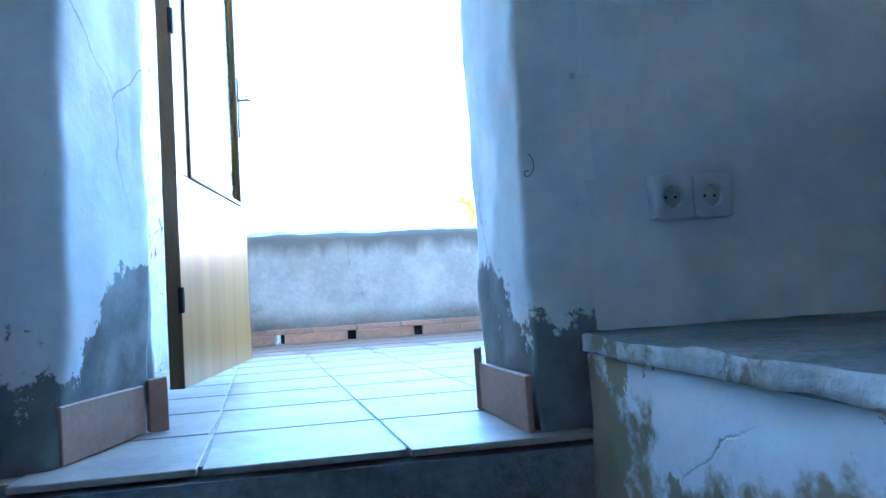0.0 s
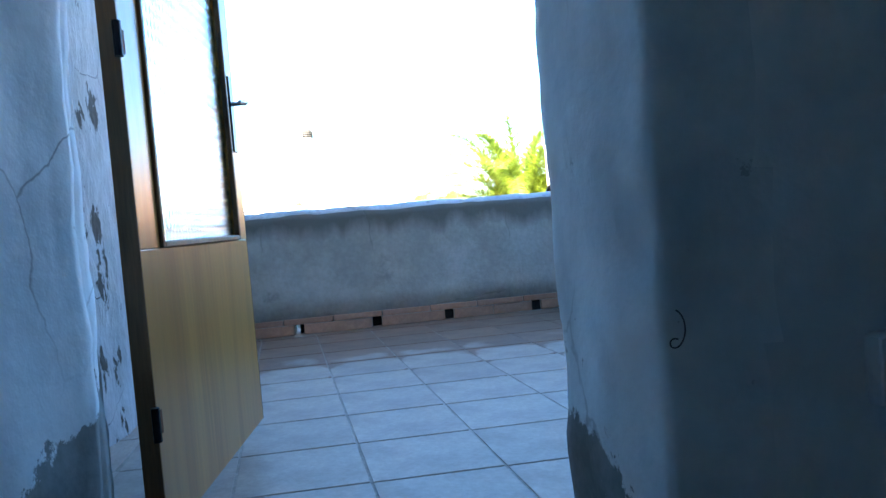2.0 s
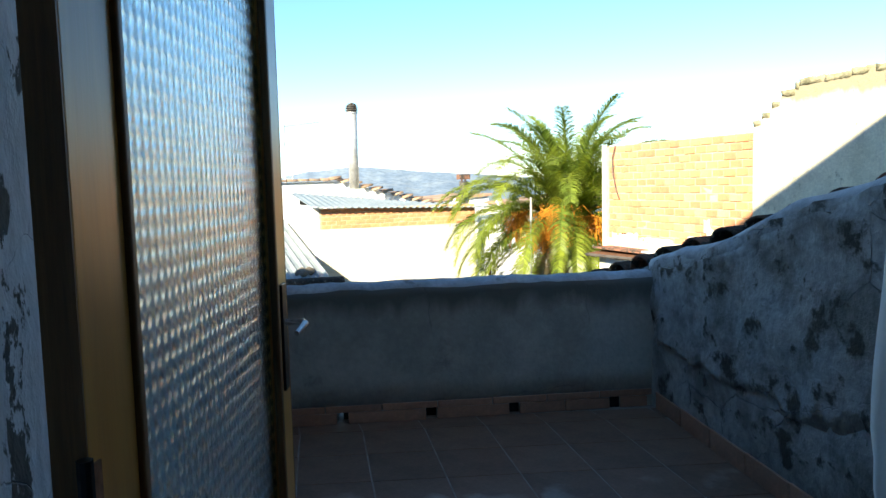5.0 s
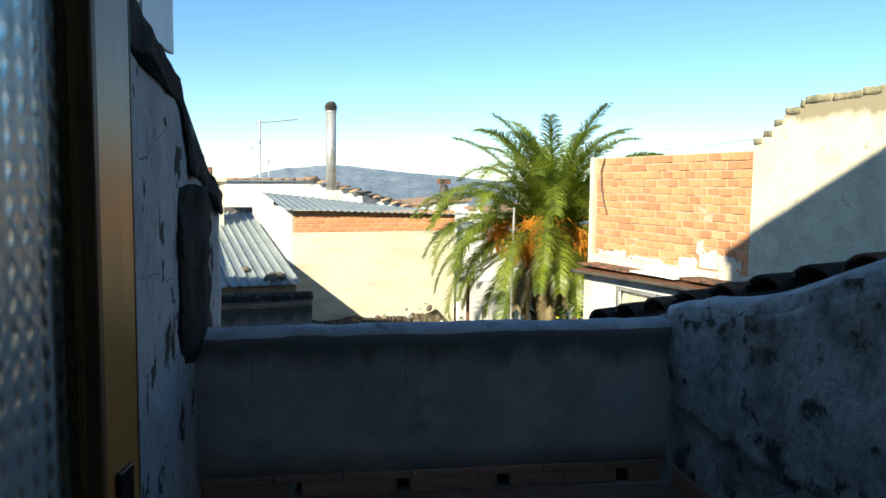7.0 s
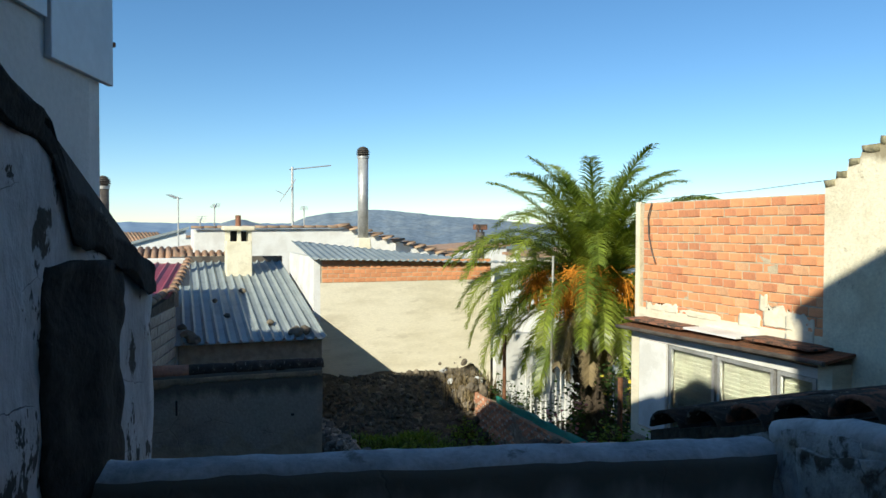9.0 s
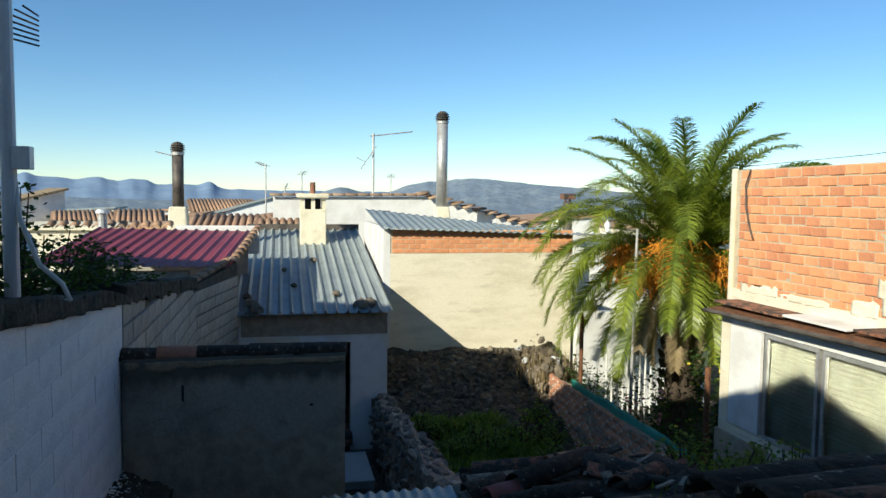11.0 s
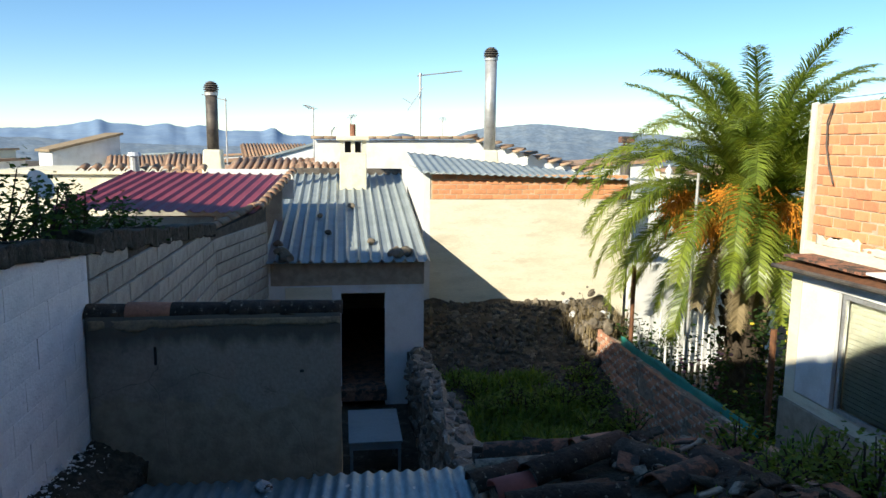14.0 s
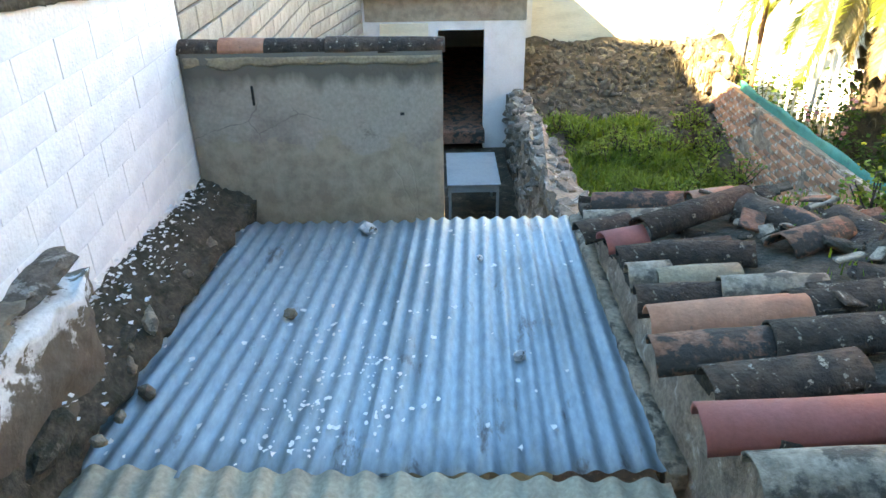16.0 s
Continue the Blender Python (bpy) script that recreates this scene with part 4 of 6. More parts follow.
low_roof = thing("tile_roof", YARD, "old sagging barrel tile roof, tiles blackened by lichen", "roof")
def low_z(r, u):
    return -0.27 - 0.20 * (u - 6.4) + 0.14 * min(r - 4, 0.9) - 0.28 * max(0, r - 5.2)
verts, faces = [], []
for i in range(13):
    for j in range(19):
        r, u = 3.97 + 2.6 * i / 12, 5.75 + (3.75 - 0.09 * i) * j / 18
        verts.append((r, u, low_z(r, u) - 0.04 + 0.05 * noise.noise(Vector((r * 3, u * 3, 5)))))
for i in range(12):
    for j in range(18):
        a = i * 19 + j
        faces.append((a, a + 19, a + 20, a + 1))
thick(link_mesh("roof_bed", verts, faces, M["moss"], True, low_roof), 0.12)
v, f = plan_solid([(3.985, 5.7), (4.12, 5.7), (4.12, 9.5), (3.985, 9.5)], -1.3, -0.4, step=0.05, amp=0.04, scale=5, seed=91, zstep=0.05, top=lambda x, y: low_z(4, y) - 0.06)
link_mesh("eave_wall", v, f, M["crumbly"], True, low_roof)
rng = random.Random(15)
for j in range(14):
    u = 5.80 + 0.272 * j
    for i in range(2):
        piece("channel_tile", TILE_KINDS[(i + j) % 2], pose(3.98 + 0.40 * i, u + 0.136, low_z(4.1 + 0.4 * i, u) - 0.045, 180, 8, rng.uniform(-3, 3)), low_roof)


def lay_tile(key, r, u, length, twist, up=0.0, rise=8.0, roll=0.0, wide=1.0):
    me = barrel_mesh("roof_tile", length, 0.112 * wide, 0.098 * wide, M[key])
    for vert in me.vertices:
        vert.co += wobble(vert.co, 0.010, 11, r + u)
    piece("roof_tile", me, pose(r, u, low_z(r, u) - 0.005 + up, roll, -rise, twist), low_roof)


lay_tile("lichen_tile", 3.82, 6.12, 0.55, -4)
lay_tile("clay_red", 3.77, 6.42, 0.60, -5)
lay_tile("clay_grey", 3.88, 6.66, 0.55, 1)
lay_tile("clay", 3.76, 6.92, 0.50, -3, 0.02)
lay_tile("clay_grey", 4.20, 6.90, 0.50, -4, 0.03)
lay_tile("clay_orange", 3.83, 7.22, 0.66, -3, 0.01, wide=1.06)
lay_tile("clay_grey", 4.42, 7.20, 0.50, 2)
lay_tile("clay_grey", 3.85, 7.49, 0.45, -7)
lay_tile("lichen_tile", 4.22, 7.45, 0.46, -8, 0.015, wide=0.9)
lay_tile("lichen_tile", 3.89, 7.80, 0.22, -3)
lay_tile("ochre", 4.02, 7.72, 0.40, -4, -0.02)
lay_tile("clay_grey", 4.11, 7.99, 0.46, -15, 0.03)
lay_tile("clay_grey", 3.92, 8.09, 0.60, -1, -0.01)
lay_tile("clay_red", 3.89, 8.37, 0.26, 8, 0.01, wide=0.95)
lay_tile("clay_grey", 4.12, 8.42, 0.82, 25, 0.05, rise=4)
lay_tile("clay_grey", 3.80, 8.64, 0.34, 12)
lay_tile("lichen_tile", 3.89, 8.93, 0.60, -13, 0.0, wide=0.85)
lay_tile("clay", 4.02, 9.28, 0.62, -16, 0.01)
lay_tile("clay_orange", 4.63, 9.06, 0.30, 4, -0.02)
lay_tile("clay_grey", 4.80, 8.66, 0.52, -52, 0.02, 2, 18, 1.15)
lay_tile("clay", 5.00, 8.46, 0.42, -64, 0.0, 0, -14)
lay_tile("clay_grey", 5.24, 8.42, 0.62, -70, 0.02, 0, 10, 1.1)
lay_tile("clay", 4.74, 7.98, 0.45, 24, -0.02, 3, -8)
lay_tile("clay_grey", 4.86, 7.50, 0.44, -30, -0.03, 3, 12)
SHARDS = [block_mesh("shard", 0.20, 0.13, 0.024, M[q], 0.006, n) for n, q in enumerate(("clay_grey", "clay", "clay_grey", "lichen_tile", "moss"))]
ROOF_STONES = [stone_mesh(n * 4.1 + 60, (0.11, 0.09, 0.07), M[q]) for n, q in enumerate(("moss", "crumbly", "moss", "clay_grey"))]
for k in range(75):
    r, u = rng.uniform(4.5, 6.2), rng.uniform(6.0, 9.2)
    piece("shard", rng.choice(SHARDS), pose(r, u, low_z(r, u) + rng.uniform(0.0, 0.07), rng.uniform(-28, 28), rng.uniform(-28, 28), rng.uniform(0, 360)) @ Matrix.Scale(rng.uniform(0.4, 1.1), 4), low_roof)
for k in range(150):
    r, u = rng.uniform(4.55, 6.3), rng.uniform(6.0, 9.2)
    if k > 100:
        r, u = rng.uniform(3.98, 4.12), rng.uniform(6.0, 9.3)
    sz = rng.uniform(0.25, 0.9) if k <= 100 else rng.uniform(0.15, 0.45)
    piece("stone", rng.choice(ROOF_STONES), pose(r, u, low_z(r, u) - (0.0 if k <= 100 else 0.05), rng.uniform(-20, 20), rng.uniform(-20, 20), rng.uniform(0, 360)) @ Matrix.Diagonal((sz * 1.2, sz, sz * 0.6, 1)), low_roof)
piece("cement_lump", stone_mesh(21.0, (0.42, 0.36, 0.17), M["wall_stone"]), pose(5.25, 6.9, -0.42, 6, -8, 25), low_roof)
piece("cement_lump", stone_mesh(27.0, (0.50, 0.40, 0.14), M["mortar"]), pose(5.75, 7.5, -0.72, 4, -5, 60), low_roof)
side_roof = thing("tile_coping", YARD, "dark barrel tiles rising along the terrace side wall", "roof")
for j in range(12):
    u = 5.24 - 0.235 * j
    z = 0.66 + 0.29 * (5.2 - u)
    for i in range(3):
        piece("roof_tile", TILE_KINDS[(j + i) % 5], pose(3.62 + 0.38 * i, u, z - 0.01 + 0.012 * (i % 2), 0, -3, rng.uniform(-4, 4)) @ Matrix.Scale(1.12, 4), side_roof)
verts = [(r, u, z) for r in (3.62, 4.8) for u, z in ((5.35, -1.2), (5.35, 0.62), (2.4, 1.47), (2.4, -1.2))]
link_mesh("bed", verts, [(0, 1, 2, 3), (7, 6, 5, 4), (0, 4, 5, 1), (1, 5, 6, 2), (2, 6, 7, 3), (3, 7, 4, 0)], M["moss"], False, side_roof)

# ---- tin house at the end of the yard ----
tin_house = thing("tin_roof_house", YARD, "small white outbuilding with a pale profiled sheet roof and open doorway", "house")
def tin_z(r, u):
    return -0.755 + 0.186 * (u - 17.6)
part("wall", boxes((1.60, 2.95, 17.8, 18.0, -3.6, -0.80), (3.78, 4.52, 17.8, 18.0, -3.6, -0.80), (2.951, 3.779, 17.8, 18.0, -1.38, -0.80)), M["limewash"], tin_house)
part("lintel_render", boxes((1.66, 4.52, 17.785, 17.797, -1.22, -0.80)), M["grey_render"], tin_house)
part("side_wall", boxes((1.40, 1.55, 18.01, 24.4, -3.6, -0.72)), M["cream"], tin_house)
part("side_wall", boxes((4.34, 4.515, 18.01, 24.4, -3.6, -0.72)), M["cream"], tin_house)
part("inner_ceiling", boxes((1.56, 4.33, 18.02, 24.38, -0.9, -0.84)), M["wood_dark"], tin_house)
part("back_wall", boxes((1.40, 4.515, 24.4, 24.6, -3.6, 0.45)), M["cream"], tin_house)
part("inner_floor", boxes((1.42, 4.33, 18.0, 24.4, -3.6, -3.2)), M["clay"], tin_house)
part("threshold", boxes((2.93, 3.80, 17.55, 18.0, -3.42, -3.2), bevel=0.01), M["clay"], tin_house)
part("shutter", boxes((1.92, 2.78, 17.755, 17.784, -1.56, -1.25), bevel=0.006), M["cream"], tin_house)
v, f = sheet_corrugated(1.55, 4.62, 17.58, 24.7, tin_z, 0.215, 0.06, square=True)
thick(link_mesh("roof_sheet", v, f, M["tin_roof"], False, tin_house), 0.004)
part("ridge_band", boxes((1.5, 4.65, 24.62, 24.8, 0.3, 0.72)), M["sooty"], tin_house)
rng = random.Random(21)
for r, u, s in ((1.85, 18.0, 1.3), (1.95, 17.7, 1.4), (1.75, 18.5, 1.0), (4.0, 17.9, 1.7), (4.18, 17.95, 1.5), (3.55, 18.6, 0.9), (2.7, 19.2, 0.7), (3.2, 21.2, 0.9), (2.5, 20.4, 0.7)):
    ob = new("roof_stone", rng.choice(STONES))
    ob.matrix_world = YARD @ pose(r, u, tin_z(r, u) + 0.07, 0, 0, rng.uniform(0, 360)) @ Matrix.Scale(s, 4)
    tagged(ob, "stone weighing down the pale sheet roof", "stone", "stones on the sheet roof")


def chimney(name, r, u, z0, z1, w, label, material="aged_cream"):
    t = thing(name, YARD @ Matrix.Translation((r, u, z0)), label, "chimney")
    h = z1 - z0
    part("shaft", boxes((-w / 2, w / 2, -w / 2, w / 2, -0.4, h - 0.42), bevel=0.02), M[material], t)
    for sx in (-1, 0, 1):
        for sy in (-1, 1):
            part("post", boxes((sx * w * 0.42 - 0.05, sx * w * 0.42 + 0.05, sy * w * 0.36 - 0.05, sy * w * 0.36 + 0.05, h - 0.42, h - 0.12)), M[material], t)
    part("flue", boxes((-w * 0.3, w * 0.3, -w * 0.2, w * 0.2, h - 0.43, h - 0.14)), M["dark"], t)
    part("cap", boxes((-w * 0.62, w * 0.62, -w * 0.62, w * 0.62, h - 0.12, h), bevel=0.03), M["aged_cream"], t)
    part("vent", tube([(0, 0, h), (0, 0, h + 0.30)], 0.075, 12), M["clay"], t)
    return t


chimney("chimney", 3.27, 23.3, 0.30, 1.60, 0.68, "cream rendered chimney with clay cap and vents on the sheet roof")


def flue_pipe(r, u, z_base, z_pipe, z_top, radius, material, label, slot_cap=True):
    t = thing("flue_pipe", YARD @ Matrix.Translation((r, u, z_base)), label, "chimney")
    bm = boxes((-0.28, 0.28, -0.28, 0.28, -0.5, z_pipe - z_base - 0.06), bevel=0.05)
    for v in bm.verts:
        if v.co.z > 0.1:
            v.co.x *= 0.72
            v.co.y *= 0.72
    part("base", bm, M["aged_cream"], t)
    top = z_top - z_base
    part("pipe", tube([(0, 0, z_pipe - z_base - 0.1), (0, 0, top - 0.3)], radius, 18), M[material], t, smooth=True)
    part("collar", tube([(0, 0, top - 0.32), (0, 0, top - 0.24)], radius * 1.12, 18), M["steel_pipe"], t)
    bm = bmesh.new()
    for k in range(7):
        a = -0.5 + k * 0.34
        q = radius * 1.25 * math.cos(a * 0.95)
        z = top - 0.16 + radius * 1.15 * math.sin(a)
        tube([(q * math.cos(b), q * math.sin(b), z) for b in [2 * math.pi * j / 16 for j in range(17)]], 0.014, 5, bm=bm)
    part("cowl", bm, M["sooty"], t)
    bm = bmesh.new()
    bmesh.ops.create_uvsphere(bm, u_segments=14, v_segments=8, radius=radius * 1.05, matrix=Matrix.Translation((0, 0, top - 0.14)))
    part("cowl_core", bm, M["dark"], t)
    return t


flue_pipe(7.13, 24.6, 0.75, 1.32, 4.05, 0.165, "steel_pipe", "tall galvanised flue pipe on a cream base")
flue_pipe(0.0, 22.0, 0.50, 1.30, 2.80, 0.135, "sooty", "soot-darkened flue pipe on a cream base")
ch = thing("short_chimney", YARD @ Matrix.Translation((12.27, 27.3, 0.3)), "short dark chimney pot with a flat clay cap", "chimney")
part("pot", tube([(0, 0, -1.5), (0, 0, 1.15)], 0.17, 14), M["sooty"], ch)
part("cap", boxes((-0.21, 0.21, -0.21, 0.21, 1.22, 1.42), bevel=0.02), M["clay"], ch)
for q in (-0.13, 0.13):
    part("leg", boxes((q - 0.03, q + 0.03, q - 0.03, q + 0.03, 1.15, 1.22)), M["clay"], ch)

for r in (11.9, 13.8):
    t = thing("roof_finial", YARD @ Matrix.Translation((r, 27.3, 0.3)), "small white urn finial on a distant parapet", "finial", "parapet finials")
    part("urn", tube([(0, 0, 0), (0, 0, 0.12), (0, 0, 0.18), (0, 0, 0.28), (0, 0, 0.38), (0, 0, 0.44), (0, 0, 0.52)], [0.14, 0.12, 0.05, 0.13, 0.10, 0.04, 0.01], 12), M["limewash"], t, smooth=True)
    part("pier", boxes((-0.15, 0.15, -0.15, 0.15, -3.9, -0.003), bevel=0.01), M["limewash"], t)
dish = thing("satellite_dish", YARD @ Matrix.Translation((-1.64, 16.2, 0.72)), "small white satellite dish on a short mast", "dish")
verts, faces = [(0, 0, 0)], []
for i in range(1, 6):
    for k in range(24):
        a, q = 2 * math.pi * k / 24, 0.25 * i / 5
        verts.append((q * math.cos(a), q * math.sin(a), 1.1 * q * q))
for k in range(24):
    faces.append((0, 1 + k, 1 + (k + 1) % 24))
    for i in range(4):
        a, b = 1 + 24 * i + k, 1 + 24 * i + (k + 1) % 24
        faces.append((a, a + 24, b + 24, b))
bowl = thick(link_mesh("bowl", verts, faces, M["limewash"], True, dish), 0.006)
bowl.matrix_basis = pose(0, 0, 0, 0, 62, -20)
part("mast", tube([(-0.02, 0, -0.6), (-0.02, 0, 0.0)], 0.02, 8), M["steel_pipe"], dish)
part("feed_arm", tube([(0.05, -0.02, -0.2), (0.30, -0.1, 0.02)], 0.01, 6), M["steel_pipe"], dish)

# ---- cream house with a brick band ----
cream_house = thing("cream_house", YARD, "cream rendered house wall with orange brick band and sheet roof", "house")
part("wall", boxes((4.86, 9.30, 19.72, 19.95, -3.6, 0.24)), M["cream"], cream_house)
part("side_wall", boxes((4.70, 4.86, 19.72, 23.5, -3.6, 0.85)), M["limewash"], cream_house)
part("end_wall", boxes((9.14, 9.3, 19.95, 26, -3.6, 0.55)), M["cream"], cream_house)
part("band_core", boxes((4.87, 9.30, 19.722, 19.95, 0.242, 0.78)), M["joint"], cream_house)
def shed_sheet(r, u):
    return 0.84 - 0.030 * (r - 4.8) + 0.12 * (u - 19.6)
v, f = sheet_corrugated(4.62, 11.6, 19.5, 22.6, shed_sheet, 0.18, 0.03)
v = [(r, 19.5 + (u - 19.5) * max(0.05, 1 - 0.19 * (r - 4.6)) + 0.02 * (r - 4.6), z - 0.12 * (u - 19.5) * min(0.95, 0.19 * (r - 4.6))) for r, u, z in v]
thick(link_mesh("roof_sheet", v, f, M["tin_roof"], True, cream_house), 0.02)

# white house behind
white_house = thing("white_house", YARD, "long white house with a clay tile roof falling to one side", "house")
verts = [(r, u, z) for u in (26.0, 31.0) for r, z in ((2.2, -3.6), (2.2, 1.50), (7.0, 1.55), (10.6, 0.60), (10.6, -3.6))]
link_mesh("wall", verts, [(0, 1, 2, 3, 4), (9, 8, 7, 6, 5), (0, 5, 6, 1), (1, 6, 7, 2), (2, 7, 8, 3), (3, 8, 9, 4)], M["limewash"], False, white_house)
tile_small = barrel_mesh("verge_tile", 0.42, 0.10, 0.085, M["clay_far"], sides=6)
for k in range(13):
    piece("verge_tile", tile_small, pose(2.1 + 0.38 * k, 25.95, 1.53 + 0.004 * k, 0, 0, 0), white_house)
for k in range(11):
    for j in range(6):
        piece("verge_tile", tile_small, pose(10.75 - 0.375 * (k + 1), 25.93 + 0.2 * j, 0.57 + 0.099 * k, 0, -15, 0), white_house)
part("window", boxes((5.55, 5.78, 25.97, 25.998, 0.75, 1.1), bevel=0.01), M["dark"], white_house)

# red sheet roof house
red_house = thing("red_roof_house", YARD, "house with a dark red profiled sheet roof and tiled verge", "house")
def red_z(r, u):
    return 0.24 + 0.145 * (u - 17.0) - 0.02 * (r - 1.6)
v, f = sheet_corrugated(-1.75, 1.55, 16.9, 20.3, red_z, 0.22, 0.04, square=True)
v = [(r + 0.11 * (u - 17), u, z) for r, u, z in v]
thick(link_mesh("roof_sheet", v, f, M["red_tin"], False, red_house), 0.004)
part("wall", boxes((-1.7, 0.8, 17.1, 17.3, -3.6, 0.15), (-1.7, 1.7, 20.2, 20.4, -3.6, 0.68)), M["block"], red_house)
sx0, sy0, sdx, sdy = 1.09, 15.36, 0.205, 0.979
verts = [(sx0 + sdx * q - e * sdy, sy0 + sdy * q + e * sdx, z) for e in (0.25, 0.0) for q, z in ((0, -3.6), (2.5, -3.6), (2.5, 0.26), (1.6, 0.18), (0, 0.10))]
link_mesh("side_wall", verts, [(0, 1, 2, 3, 4), (9, 8, 7, 6, 5), (0, 5, 6, 1), (1, 6, 7, 2), (2, 7, 8, 3), (3, 8, 9, 4), (4, 9, 5, 0)], M["joint_dark"], False, red_house)
bonded(red_house, "block", block_me, 0.40, 0.2, (sx0, sy0), (sdx, sdy), 13, -2.2, 2.48, 0.004, keep=lambda s, z: z < 0.10)
for k in range(6):
    piece("verge_tile", tile_small, pose(sx0 - 0.1 + sdx * 0.4 * k, sy0 + sdy * 0.4 * k, 0.12 + 0.03 * k, 0, -4, 78), red_house)
part("back_parapet", boxes((0.14, 1.95, 20.42, 20.62, 0.2, 0.84), bevel=0.02), M["limewash"], red_house)
for k in range(10):
    piece("verge_tile", tile_small, pose(1.56 + 0.04 * k, 16.95 + 0.36 * k, red_z(1.6, 16.95 + 0.36 * k) + 0.05, 0, -8, 90), red_house)
for k in range(11):
    piece("verge_tile", tile_small, pose(-2.6 + 0.25 * k, 20.9, 0.76, 0, -14, 90), red_house)

# ---- brick wall, gable and shed at the right ----
brick_wall = thing("wall_east_yard", YARD, "orange hollow-brick wall above a cream mortar band", "wall", **structure)
part("core", boxes((8.987, 12.5, 9.16, 12.96, -3.6, 1.98)), M["joint"], brick_wall)
part("mortar_band", boxes((8.968, 8.986, 9.16, 12.96, -0.4, 0.24)), M["cream"], brick_wall)
part("corner_pilaster", boxes((8.95, 9.02, 12.91, 12.99, 0.0, 2.0), bevel=0.012), M["cream"], brick_wall)
brick_me = [block_mesh("brick", 0.236, 0.07, 0.112, M[k], 0.006, s) for s, k in enumerate(("brick", "brick", "brick", "brick", "brick", "brick_dark", "brick_dark", "brick_yellow"))]
bonded(brick_wall, "brick", brick_me, 0.25, 0.126, (9.012, 9.18), (0, 1), 14, 0.21, 3.62, 0.009)
for k, (u, z, w, h) in enumerate(((9.9, 0.42, 0.5, 0.16), (9.55, 0.34, 0.45, 0.22), (10.4, 0.33, 0.4, 0.12), (10.15, 0.62, 0.14, 0.16), (11.4, 0.27, 0.9, 0.06), (12.3, 0.30, 0.8, 0.08))):
    v, f = plan_solid([(8.967, u - w / 2), (8.99, u - w / 2), (8.99, u + w / 2), (8.967, u + w / 2)], z - h, z + h, step=0.04, amp=0.010, scale=9, seed=k + 3, zstep=0.03, top=lambda x, y: z + h * (0.4 + noise.noise(Vector((k, y * 9, 1)))))
    link_mesh("mortar_splash", v, f, M["cream"], True, brick_wall)
part("wire", tube([(8.95, 12.55, 1.98), (8.93, 12.62, 1.75), (8.93, 12.60, 1.45), (8.93, 12.52, 1.2), (8.93, 12.42, 1.0)], 0.012, 6), M["sooty"], brick_wall)
line_wire = thing("overhead_wire", YARD, "thin wire strung along the top of the brick wall", "wire")
part("wire", tube([(9.05, 8.9, 2.16), (9.05, 10.5, 2.08), (9.05, 12.9, 2.03)], 0.004, 5), M["black"], line_wire)
# splashes of mortar on the bricks
gable = thing("wall_gable", YARD, "cream rendered gable wall with a stepped mossy edge", "wall", **structure)
steps = [(9.16, 1.95), (9.16, 2.12), (9.02, 2.12), (9.0, 2.22), (8.86, 2.22), (8.84, 2.34), (8.70, 2.35), (8.66, 2.47), (8.45, 2.48), (8.38, 2.56), (7.6, 2.60), (6.0, 2.62), (3.0, 2.7)]
verts = [(r, u, z) for r in (8.92, 12.5) for u, z in [(9.158, -3.6)] + steps + [(3.0, -3.6)]]
n = len(verts) // 2
link_mesh("wall", verts, [tuple(range(n)), tuple(range(2 * n - 1, n - 1, -1))] + [(k, k + n, (k + 1) % n + n, (k + 1) % n) for k in range(n)], M["aged_cream"], False, gable)
for (u0, z0), (u1, z1) in zip(steps[1:], steps[2:]):
    if u0 - u1 > 0.05:
        for k in range(max(1, round((u0 - u1) / 0.35))):
            cnt = max(1, round((u0 - u1) / 0.35))
            a, b = u0 - (u0 - u1) * k / cnt, u0 - (u0 - u1) * (k + 1) / cnt
            v, f = plan_solid([(8.914, b), (9.2, b), (9.2, a), (8.914, a)], max(z0, z1) - 0.07, max(z0, z1) + 0.015, step=0.05, amp=0.020, scale=8, seed=k + u0)
            link_mesh("edge_stone", v, f, M["gable_moss"], True, gable)
upper = thing("gable_house_roof", YARD, "tiled eave of the house standing over the gable wall", "roof")
part("wall", boxes((9.25, 12.4, 3.05, 6.75, 2.58, 2.78)), M["aged_cream"], upper)
for k in range(12):
    for layer, (out, z) in enumerate(((0.14, 2.80), (0.24, 2.93))):
        piece("eave_tile", TILE_KINDS[(k + layer) % 5], pose(9.32 + 0.24 * k, 6.75 + out, z, 0, -10, -90), upper)
part("board", boxes((9.2, 12.45, 3.05, 6.80, 2.84, 2.92)), M["wood_dark"], upper)
shed = thing("shed", YARD, "white lean-to shed with dusty windows and a thin tiled roof", "shed")
SR = 8.62
part("wall", boxes((SR, 9.0, 12.40, 12.60, -3.6, -0.10), (SR, SR + 0.12, 8.9, 12.40, -3.6, -1.62), (SR, 9.0, 8.75, 8.95, -3.6, -0.02)), M["cream"], shed)
part("plinth", boxes((SR - 0.05, SR, 8.8, 12.62, -3.6, -1.75), bevel=0.01), M["grey_render"], shed)
part("lintel", boxes((SR + 0.0, SR + 0.10, 8.95, 12.40, -0.20, -0.08)), M["limewash"], shed)
part("door_panel", boxes((SR - 0.01, SR + 0.05, 11.72, 12.38, -1.60, -0.21), bevel=0.008), M["limewash"], shed)
